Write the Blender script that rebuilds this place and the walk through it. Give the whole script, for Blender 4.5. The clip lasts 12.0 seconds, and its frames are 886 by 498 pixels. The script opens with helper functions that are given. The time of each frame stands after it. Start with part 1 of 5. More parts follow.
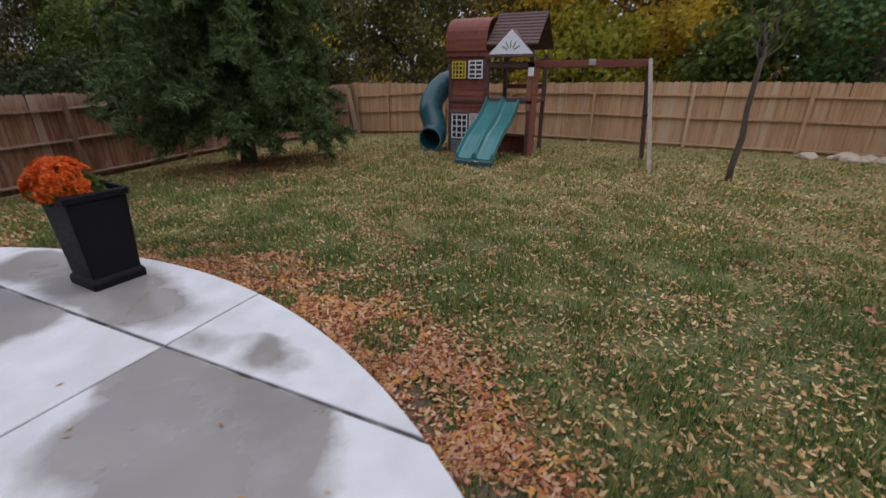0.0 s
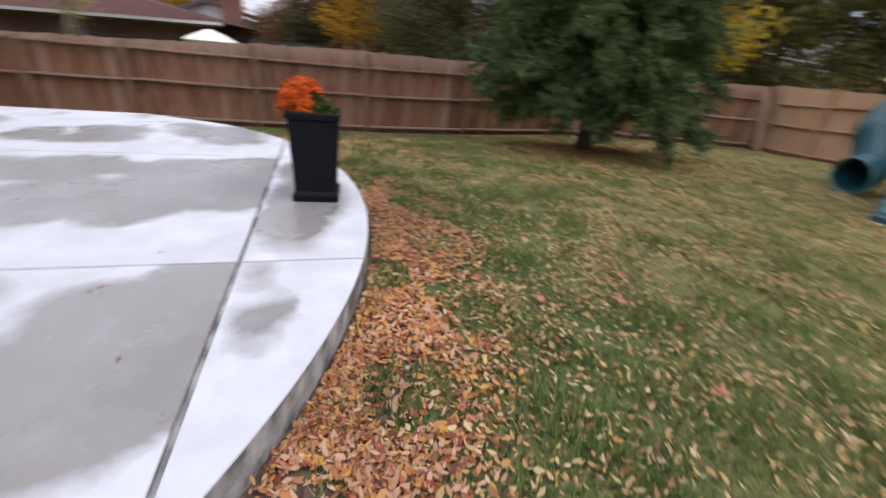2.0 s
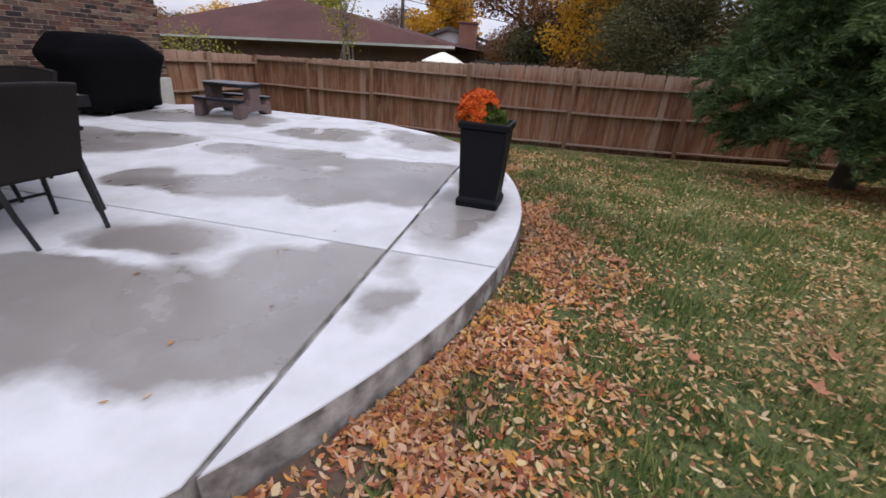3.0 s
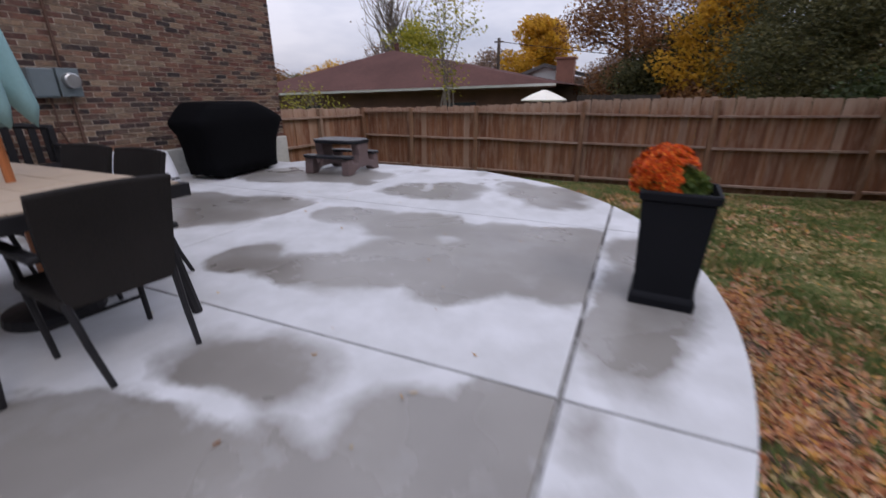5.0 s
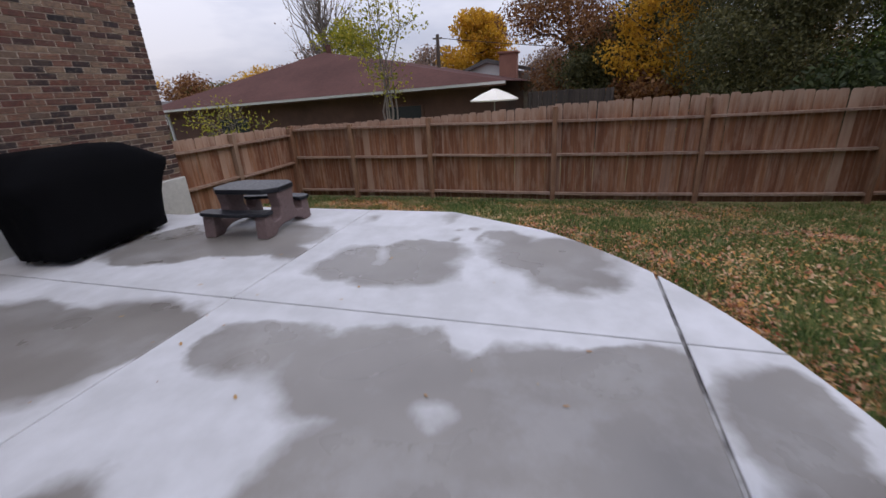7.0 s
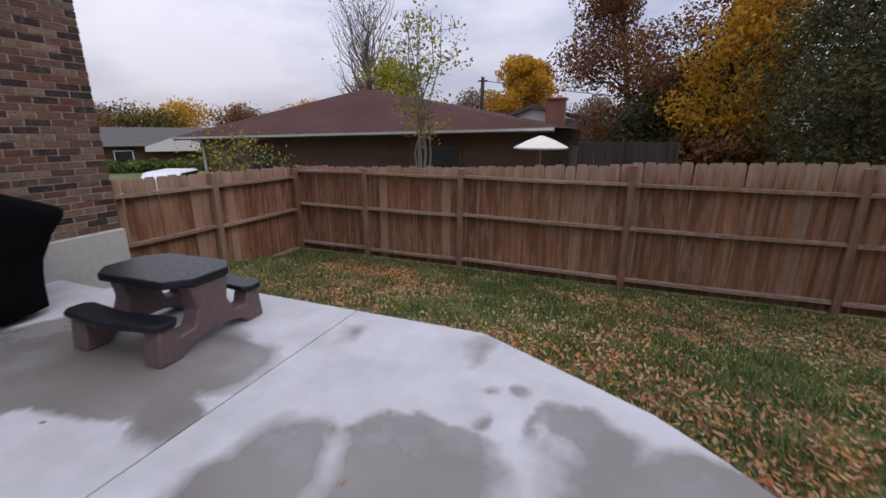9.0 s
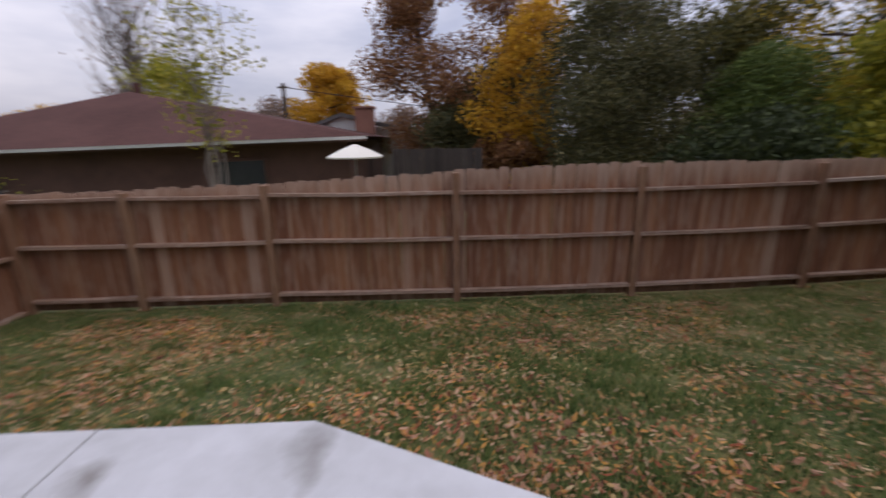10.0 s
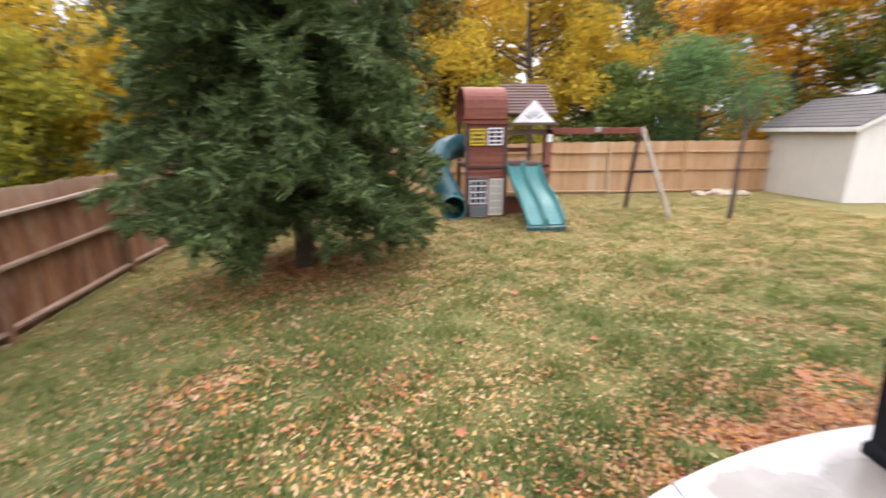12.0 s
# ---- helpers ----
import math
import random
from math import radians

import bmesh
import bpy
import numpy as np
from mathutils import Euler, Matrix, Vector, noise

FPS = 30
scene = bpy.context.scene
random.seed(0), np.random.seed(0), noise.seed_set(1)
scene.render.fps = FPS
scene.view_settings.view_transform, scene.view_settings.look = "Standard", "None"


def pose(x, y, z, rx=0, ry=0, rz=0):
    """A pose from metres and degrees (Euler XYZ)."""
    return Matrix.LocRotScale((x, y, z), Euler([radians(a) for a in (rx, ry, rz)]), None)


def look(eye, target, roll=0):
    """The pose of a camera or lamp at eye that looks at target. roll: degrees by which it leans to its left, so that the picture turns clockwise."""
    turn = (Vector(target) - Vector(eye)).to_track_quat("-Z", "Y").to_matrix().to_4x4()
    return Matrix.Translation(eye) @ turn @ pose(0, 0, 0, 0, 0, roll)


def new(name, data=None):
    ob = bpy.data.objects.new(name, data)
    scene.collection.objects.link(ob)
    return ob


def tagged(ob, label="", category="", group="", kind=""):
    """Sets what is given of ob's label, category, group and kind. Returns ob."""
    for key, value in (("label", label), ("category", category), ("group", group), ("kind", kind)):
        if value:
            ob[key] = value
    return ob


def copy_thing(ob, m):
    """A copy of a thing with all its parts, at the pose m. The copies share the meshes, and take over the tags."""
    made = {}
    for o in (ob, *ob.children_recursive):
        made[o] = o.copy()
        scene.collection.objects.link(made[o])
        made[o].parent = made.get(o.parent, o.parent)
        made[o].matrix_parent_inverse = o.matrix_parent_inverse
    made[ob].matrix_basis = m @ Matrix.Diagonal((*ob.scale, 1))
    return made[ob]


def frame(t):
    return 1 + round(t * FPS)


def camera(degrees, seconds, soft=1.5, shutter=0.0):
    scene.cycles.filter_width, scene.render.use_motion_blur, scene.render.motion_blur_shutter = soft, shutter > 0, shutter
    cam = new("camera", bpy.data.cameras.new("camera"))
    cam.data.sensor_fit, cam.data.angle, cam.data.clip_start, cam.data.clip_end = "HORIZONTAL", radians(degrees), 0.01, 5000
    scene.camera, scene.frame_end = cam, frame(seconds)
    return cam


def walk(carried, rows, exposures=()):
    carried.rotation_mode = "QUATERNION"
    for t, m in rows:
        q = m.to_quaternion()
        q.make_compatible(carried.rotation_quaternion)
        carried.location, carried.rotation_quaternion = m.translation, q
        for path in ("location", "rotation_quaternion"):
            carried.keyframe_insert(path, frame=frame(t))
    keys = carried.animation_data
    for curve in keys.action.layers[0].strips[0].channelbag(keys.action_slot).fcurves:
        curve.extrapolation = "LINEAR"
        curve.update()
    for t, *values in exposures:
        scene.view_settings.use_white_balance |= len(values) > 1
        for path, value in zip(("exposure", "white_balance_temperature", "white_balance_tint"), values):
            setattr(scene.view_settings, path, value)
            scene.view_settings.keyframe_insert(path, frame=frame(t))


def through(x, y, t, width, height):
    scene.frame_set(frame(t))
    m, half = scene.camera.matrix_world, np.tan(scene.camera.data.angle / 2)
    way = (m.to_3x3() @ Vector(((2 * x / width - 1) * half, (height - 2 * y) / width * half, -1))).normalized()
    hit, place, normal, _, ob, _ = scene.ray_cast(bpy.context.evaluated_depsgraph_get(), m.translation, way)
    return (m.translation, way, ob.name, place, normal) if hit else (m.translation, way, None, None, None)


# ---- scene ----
cam = camera(92.9, 12.0, soft=1.5, shutter=0.5)
PATH = [
    (0, (0.33, 0.067, 1.508), (-0.421, 1.763, 0.759), 0.2),
    (0.5, (0.413, 0.475, 1.53), (-0.399, 2.088, 0.671), 2.1),
    (1, (0.361, 0.894, 1.495), (-0.736, 2.35, 0.673), 2.4),
    (1.5, (0.386, 1.268, 1.294), (-1.016, 2.407, 0.436), 2.5),
    (2, (0.397, 1.687, 1.257), (-1.346, 2.215, 0.43), 5.5),
    (2.5, (0.385, 2.002, 1.238), (-1.432, 1.857, 0.415), 5.2),
    (4.5, (0.028, 1.634, 1.25), (-1.721, 1.087, 0.45), 2.8),
    (5, (-0.398, 1.357, 1.301), (-2.111, 0.591, 0.609), -0.2),
    (5.5, (-0.747, 1.07, 1.475), (-2.429, 0.219, 0.805), -1.3),
    (6, (-1.09, 0.922, 1.52), (-2.843, 0.292, 0.79), -2.2),
    (6.5, (-1.57, 0.753, 1.53), (-3.323, 0.08, 0.839), -0.6),
    (7, (-2.046, 0.569, 1.536), (-3.829, 0.006, 0.827), -3.4),
    (9, (-4.048, -0.001, 1.567), (-5.837, -0.714, 1.03), 0.1),
    (9.5, (-4.47, -0.124, 1.588), (-6.341, -0.592, 1.059), -2.0),
    (10, (-4.845, -0.159, 1.542), (-6.779, -0.077, 1.04), -0.9),
    (10.5, (-5.067, 0.164, 1.592), (-6.868, 0.849, 1.055), -1.0),
    (11, (-5.315, 0.32, 1.692), (-6.524, 1.827, 1.172), -1.6),
    (11.5, (-5.542, 0.075, 1.709), (-5.967, 1.961, 1.199), -2.0),
    (12, (-5.596, 0.122, 1.832), (-5.41, 2.04, 1.296), -0.5),
]
LIGHT = [(0.0, 0.05, 6900, 16), (1.0, 0.25, 6900, 16), (1.5, 0.55, 6900, 16), (2.0, 0.6, 6850, 16), (2.5, 0.5, 6850, 17), (4.5, 0.1, 6750, 18), (5.5, -0.05, 6700, 18), (7.0, 0.0, 6700, 17), (9.0, -0.1, 6700, 19), (10.0, -0.08, 6850, 20),
         (10.5, 0.3, 7100, 21), (11.0, 0.95, 7450, 19), (11.5, 1.35, 7650, 18), (12.0, 1.6, 7500, 17)]
walk(cam, [(t, look(eye, target, roll)) for t, eye, target, roll in PATH], LIGHT)


# ---- world, sun ----
world = bpy.data.worlds.new("overcast_sky")
scene.world = world
world.use_nodes = True
wn, wl = world.node_tree.nodes, world.node_tree.links
wn.clear()


def wnode(kind, **values):
    n = wn.new(kind)
    for key, value in values.items():
        n.inputs[key].default_value = value
    return n


SUN_EL, SUN_ROT = radians(38), radians(200)
sky = wn.new("ShaderNodeTexSky")
sky.sky_type, sky.sun_disc, sky.sun_elevation, sky.sun_rotation = "NISHITA", False, SUN_EL, SUN_ROT
sky.dust_density = 3.0
coord = wn.new("ShaderNodeTexCoord")
flat = wn.new("ShaderNodeVectorMath")
flat.operation = "MULTIPLY"
flat.inputs[1].default_value = (1.0, 1.0, 3.2)
wl.new(coord.outputs["Generated"], flat.inputs[0])
cloud = wnode("ShaderNodeTexNoise", Scale=2.2, Detail=5.0, Roughness=0.55)
wl.new(flat.outputs[0], cloud.inputs["Vector"])
ramp = wn.new("ShaderNodeValToRGB")
ramp.color_ramp.elements[0].position, ramp.color_ramp.elements[0].color = 0.34, (0.37, 0.44, 0.595, 1)
ramp.color_ramp.elements[1].position, ramp.color_ramp.elements[1].color = 0.62, (0.665, 0.72, 0.845, 1)
wl.new(cloud.outputs["Fac"], ramp.inputs[0])
split = wn.new("ShaderNodeSeparateXYZ")
wl.new(coord.outputs["Generated"], split.inputs[0])
rise = wn.new("ShaderNodeMapRange")
for key, value in (("From Min", 0.0), ("From Max", 1.0), ("To Min", 0.80), ("To Max", 2.2)):
    rise.inputs[key].default_value = value
wl.new(split.outputs["Z"], rise.inputs["Value"])
lift = wn.new("ShaderNodeVectorMath")
lift.operation = "SCALE"
wl.new(ramp.outputs[0], lift.inputs[0])
wl.new(rise.outputs[0], lift.inputs["Scale"])
thin = wn.new("ShaderNodeVectorMath")
thin.operation = "SCALE"
thin.inputs["Scale"].default_value = 0.012
wl.new(sky.outputs[0], thin.inputs[0])
both = wn.new("ShaderNodeVectorMath")
wl.new(lift.outputs[0], both.inputs[0])
wl.new(thin.outputs[0], both.inputs[1])
back = wnode("ShaderNodeBackground", Strength=1.0)
wl.new(both.outputs[0], back.inputs["Color"])
wl.new(back.outputs[0], wn.new("ShaderNodeOutputWorld").inputs["Surface"])
sun = new("sun", bpy.data.lights.new("sun", "SUN"))
sun.data.energy, sun.data.angle, sun.data.color = 0.6, radians(25), (1.0, 0.96, 0.9)
sun.matrix_world = look((0, 0, 20), (-4.0, -9.0, 9.0))

# ---- materials ----


class Mat:
    """A node material, built up step by step."""

    def __init__(self, name, rough=0.7, metal=0.0):
        self.m = bpy.data.materials.new(name)
        self.m.use_nodes = True
        self.n, self.l = self.m.node_tree.nodes, self.m.node_tree.links
        self.b = self.n["Principled BSDF"]
        self.b.inputs["Roughness"].default_value, self.b.inputs["Metallic"].default_value = rough, metal
        self.pos = self.n.new("ShaderNodeTexCoord").outputs["Object"]

    def link(self, a, b):
        self.l.new(a, b)

    def world(self):
        self.pos = self.n.new("ShaderNodeNewGeometry").outputs["Position"]
        return self

    def noise(self, scale, detail=4.0, rough=0.55, stretch=None, distort=0.0):
        t = self.n.new("ShaderNodeTexNoise")
        t.inputs["Scale"].default_value, t.inputs["Detail"].default_value = scale, detail
        t.inputs["Roughness"].default_value, t.inputs["Distortion"].default_value = rough, distort
        src = self.pos
        if stretch:
            v = self.n.new("ShaderNodeVectorMath")
            v.operation = "MULTIPLY"
            v.inputs[1].default_value = stretch
            self.link(src, v.inputs[0])
            src = v.outputs[0]
        self.link(src, t.inputs["Vector"])
        return t.outputs["Fac"]

    def ramp(self, fac, stops):
        r = self.n.new("ShaderNodeValToRGB")
        e = r.color_ramp.elements
        while len(e) < len(stops):
            e.new(0.5)
        for el, (p, c) in zip(e, stops):
            el.position, el.color = p, (*c, 1)
        self.link(fac, r.inputs[0])
        return r.outputs[0]

    def step(self, fac, a, b, lo=0.0, hi=1.0):
        r = self.n.new("ShaderNodeMapRange")
        for key, value in (("From Min", a), ("From Max", b), ("To Min", lo), ("To Max", hi)):
            r.inputs[key].default_value = value
        self.link(fac, r.inputs["Value"])
        return r.outputs[0]

    def mix(self, fac, a, b, mode="MIX"):
        x = self.n.new("ShaderNodeMix")
        x.data_type, x.blend_type = "RGBA", mode
        for value, slot in ((fac, x.inputs[0]), (a, x.inputs[6]), (b, x.inputs[7])):
            if isinstance(value, (int, float)):
                slot.default_value = value
            elif isinstance(value, tuple):
                slot.default_value = (*value, 1)
            else:
                self.link(value, slot)
        return x.outputs[2]

    def math(self, op, a, b=0.0):
        x = self.n.new("ShaderNodeMath")
        x.operation = op
        for value, slot in ((a, x.inputs[0]), (b, x.inputs[1])):
            if isinstance(value, (int, float)):
                slot.default_value = value
            else:
                self.link(value, slot)
        return x.outputs[0]

    def random(self):
        return self.n.new("ShaderNodeObjectInfo").outputs["Random"]

    def island(self):
        return self.n.new("ShaderNodeNewGeometry").outputs["Random Per Island"]

    def colour(self, c):
        if isinstance(c, tuple):
            self.b.inputs["Base Color"].default_value = (*c, 1)
        else:
            self.link(c, self.b.inputs["Base Color"])
        return self

    def rough(self, r):
        self.link(r, self.b.inputs["Roughness"])
        return self

    def bump(self, height, strength=0.3, distance=0.01):
        p = self.n.new("ShaderNodeBump")
        p.inputs["Strength"].default_value, p.inputs["Distance"].default_value = strength, distance
        self.link(height, p.inputs["Height"])
        self.link(p.outputs[0], self.b.inputs["Normal"])
        return self


def plain(name, c, rough=0.6, metal=0.0, vary=0.25, scale=14.0, bump=0.15, coarse=2.0, spec=0.5):
    """A surface of one colour with grain and slow blotches."""
    k = Mat(name, rough, metal)
    k.b.inputs["Specular IOR Level"].default_value = spec
    dark = tuple(v * (1 - vary) for v in c)
    light = tuple(min(1.0, v * (1 + vary * 0.7)) for v in c)
    fine = k.noise(scale, 5.0)
    base = k.ramp(k.noise(coarse, 3.0), [(0.3, dark), (0.7, light)])
    k.colour(k.mix(0.5, base, k.ramp(fine, [(0.3, dark), (0.7, light)])))
    k.rough(k.step(fine, 0.3, 0.7, max(0.02, rough - 0.08), min(1.0, rough + 0.08)))
    return k.bump(fine, bump, 0.004).m


def wood(name, a, b, grey, rough=0.8, along=(30, 30, 1.6), greyness=0.35, cap=False):
    """Weathered boards with long straight grain, each board of its own tone and figure."""
    k = Mat(name, rough)
    shift = k.n.new("ShaderNodeVectorMath")
    shift.operation = "MULTIPLY_ADD"
    shift.inputs[1].default_value = (37.0, 0.0, 19.0)
    whole = k.n.new("ShaderNodeCombineXYZ")
    for slot in whole.inputs:
        k.link(k.random(), slot)
    k.link(whole.outputs[0], shift.inputs[0])
    k.link(k.pos, shift.inputs[2])
    k.pos = shift.outputs[0]
    grain = k.noise(2.2, 6.0, 0.65, along)
    streak = k.noise(1.0, 3.0, 0.5, tuple(v * 0.62 if v > 5 else v * 0.45 for v in along))
    blot = k.noise(2.6, 5.0, 0.65, (4.0, 4.0, 1.1))
    r2 = k.math("FRACT", k.math("MULTIPLY", k.random(), 13.7))
    tone = k.mix(k.random(), a, b)
    c = k.mix(k.step(grain, 0.33, 0.62), k.mix(0.42, tone, (0.03, 0.018, 0.012), "MIX"), tone)
    c = k.mix(k.step(streak, 0.50, 0.68, 0.0, 0.42), c, tuple(v * 0.42 for v in a))
    c = k.mix(k.math("MULTIPLY", k.step(blot, 0.48, 0.68), greyness), c, grey)
    c = k.mix(k.math("MULTIPLY", k.step(streak, 0.46, 0.30), 0.32), c, grey)
    c = k.mix(k.math("MULTIPLY", k.step(r2, 0.86, 0.97), 0.5), c, grey)
    if cap:
        place = k.n.new("ShaderNodeSeparateXYZ")
        k.link(k.n["Texture Coordinate"].outputs["Object"], place.inputs[0])
        top = k.math("ADD", place.outputs["Z"], k.math("MULTIPLY", k.math("SUBTRACT", blot, 0.5), 0.35))
        c = k.mix(k.step(top, 0.80, 0.98, 0.0, 0.6), c, grey)
        c = k.mix(k.step(top, 0.12, 0.0, 0.0, 0.5), c, (0.07, 0.035, 0.02))
    return k.colour(c).bump(grain, 0.35, 0.004).m


def foliage(name, tones, rough=0.6, through=0.25, own=False):
    """Leaves, every one of its own tone, a little light passing through."""
    k = Mat(name, rough)
    n = len(tones)
    c = k.ramp(k.math("FRACT", k.math("ADD", k.island(), k.random())) if own else k.island(), [(i / max(1, n - 1), t) for i, t in enumerate(tones)])
    k.colour(k.mix(k.step(k.noise(0.7, 3.0), 0.35, 0.65, 0.0, 0.45), c, tones[0]))
    k.b.inputs["Specular IOR Level"].default_value = 0.25
    if through:
        tr = k.n.new("ShaderNodeBsdfTranslucent")
        k.link(c, tr.inputs["Color"])
        mx = k.n.new("ShaderNodeMixShader")
        mx.inputs[0].default_value = through
        k.link(k.b.outputs[0], mx.inputs[1])
        k.link(tr.outputs[0], mx.inputs[2])
        k.link(mx.outputs[0], k.n["Material Output"].inputs["Surface"])
    return k.m


def dry_north(m):
    """Turns the grass straw-coloured towards the drier north end of the yard."""
    nodes, links = m.node_tree.nodes, m.node_tree.links
    place = nodes.new("ShaderNodeSeparateXYZ")
    links.new(nodes.new("ShaderNodeNewGeometry").outputs["Position"], place.inputs[0])
    far = nodes.new("ShaderNodeMapRange")
    for key, value in (("From Min", 2.2), ("From Max", 8.0), ("To Min", 0.05), ("To Max", 0.42)):
        far.inputs[key].default_value = value
    links.new(place.outputs["Y"], far.inputs["Value"])
    base = nodes["Principled BSDF"].inputs["Base Color"]
    blend = nodes.new("ShaderNodeMix")
    blend.data_type = "RGBA"
    links.new(far.outputs[0], blend.inputs[0])
    links.new(base.links[0].from_socket, blend.inputs[6])
    blend.inputs[7].default_value = (0.36, 0.33, 0.10, 1)
    links.new(blend.outputs[2], base)
    return m


# Damp stains on the slab, panel by panel: middle and half axes in metres, and dry islands within them.
DAMP = {
    (1, 1): ([(-3.45, 0.62, 0.74, 0.72), (-3.88, 0.95, 0.36, 0.5), (-3.05, 1.0, 0.36, 0.42), (-3.72, -0.35, 0.44, 0.6), (-3.82, -1.15, 0.30, 0.48),
              (-3.0, -0.15, 0.62, 0.42), (-2.5, -0.55, 0.32, 0.48), (-2.52, -1.18, 0.27, 0.30), (-2.8, 0.4, 0.40, 0.42)],
             [(-3.12, -0.98, 0.32, 0.24), (-3.45, 0.0, 0.05, 0.07)]),
    (0, 1): ([(-5.08, -1.22, 0.40, 0.34), (-5.42, -0.66, 0.34, 0.40), (-5.0, -0.78, 0.38, 0.46), (-5.85, 0.02, 0.30, 0.26), (-5.5, 0.45, 0.42, 0.56),
              (-5.1, 0.62, 0.30, 0.34), (-6.5, -0.72, 0.14, 0.06), (-6.08, -0.5, 0.04, 0.03), (-6.14, -0.38, 0.04, 0.03), (-5.78, -0.46, 0.07, 0.05), (-6.4, -1.64, 0.10, 0.05)],
             [(-5.32, -1.04, 0.07, 0.06), (-5.76, -0.14, 0.14, 0.04), (-4.95, 0.02, 0.20, 0.20)]),
    (0, 0): ([(-5.55, -2.55, 0.56, 0.62), (-5.35, -3.35, 0.68, 0.72), (-5.72, -2.08, 0.28, 0.26), (-5.25, -1.98, 0.20, 0.16)], [(-5.9, -3.3, 0.2, 0.3)]),
    (1, 0): ([(-3.6, -2.35, 0.62, 0.52), (-3.2, -3.1, 0.80, 0.90), (-3.88, -2.02, 0.34, 0.22), (-2.5, -3.0, 0.60, 0.70), (-2.1, -4.0, 0.5, 0.5)], [(-4.1, -3.0, 0.18, 0.4)]),
    (2, 1): ([(-0.92, 0.70, 0.46, 0.66), (-0.72, -0.20, 0.50, 0.75), (-1.30, 0.92, 0.46, 0.44), (-1.64, 1.06, 0.30, 0.30), (-1.49, -0.06, 0.26, 0.42), (-0.2, -0.9, 0.7, 0.6)],
             [(-1.20, -0.10, 0.06, 0.26)]),
    (2, 2): ([(-1.27, 1.41, 0.17, 0.10), (-1.72, 1.32, 0.10, 0.06)], [(-0.4, 1.5, 0.1, 0.1)]),
    (1, 2): ([(-2.35, 1.49, 0.42, 0.24), (-3.1, 1.55, 0.75, 0.28), (-3.75, 1.5, 0.45, 0.26)], [(-4.2, 1.35, 0.10, 0.10)]),
}


def concrete(name, damp):
    k = Mat(name, 0.85).world()
    fine, mid = k.noise(160.0, 3.0, 0.7), k.noise(3.5, 5.0)
    dry = k.mix(k.step(mid, 0.35, 0.7), (0.49, 0.49, 0.49), (0.61, 0.61, 0.62))
    dry = k.mix(k.step(fine, 0.3, 0.7, 0.0, 0.25), dry, (0.48, 0.47, 0.46))
    if damp:
        warp = k.n.new("ShaderNodeTexNoise")
        warp.inputs["Scale"].default_value, warp.inputs["Detail"].default_value = 2.1, 5.0
        k.link(k.pos, warp.inputs["Vector"])
        off = k.n.new("ShaderNodeVectorMath")
        off.operation = "MULTIPLY_ADD"
        off.inputs[1].default_value = (0.44, 0.44, 0.0)
        k.link(warp.outputs["Color"], off.inputs[0])
        k.link(k.pos, off.inputs[2])

        def nearest(spots):
            """The least distance to any of the ovals, 1 on their rims."""
            least = None
            for x, y, a, b in spots:
                v = k.n.new("ShaderNodeVectorMath")
                v.operation = "MULTIPLY_ADD"
                v.inputs[1].default_value = (1 / a, 1 / b, 0)
                v.inputs[2].default_value = (-(x + 0.22) / a, -(y + 0.22) / b, 0)
                k.link(off.outputs[0], v.inputs[0])
                d = k.n.new("ShaderNodeVectorMath")
                d.operation = "LENGTH"
                k.link(v.outputs[0], d.inputs[0])
                d = k.math("MULTIPLY", k.math("SUBTRACT", d.outputs["Value"], 1.0), 2 * min(a, b))
                least = d if least is None else k.math("MINIMUM", least, d)
            return least
        ragged = k.math("MULTIPLY", k.math("SUBTRACT", k.noise(5.0, 5.0, 0.6), 0.5), 0.34)
        soft = k.step(k.noise(1.3, 2.0), 0.4, 0.6, 0.05, 0.16)
        wet = k.step(k.math("DIVIDE", k.math("ADD", nearest(damp[0]), ragged), soft), 1.0, -1.0)
        dried = k.step(k.math("DIVIDE", k.math("ADD", nearest(damp[1]), ragged), soft), -1.0, 1.0)
        wet = k.math("MULTIPLY", wet, dried)
        wet = k.math("MULTIPLY", wet, k.step(k.noise(2.6, 5.0, 0.6), 0.34, 0.5, 0.84, 1.0))
        damp_tone = k.mix(k.step(k.noise(1.1, 3.0), 0.35, 0.65), (0.192, 0.176, 0.158), (0.245, 0.228, 0.206))
        k.colour(k.mix(wet, dry, damp_tone))
        pool = k.step(k.noise(0.9, 2.0), 0.42, 0.62)
        k.rough(k.mix(wet, (0.85, 0.85, 0.85), k.mix(pool, (0.42, 0.42, 0.42), (0.22, 0.22, 0.22))))
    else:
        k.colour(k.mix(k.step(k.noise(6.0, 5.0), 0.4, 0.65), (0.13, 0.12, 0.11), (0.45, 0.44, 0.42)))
    return k.bump(fine, 0.12, 0.002).m


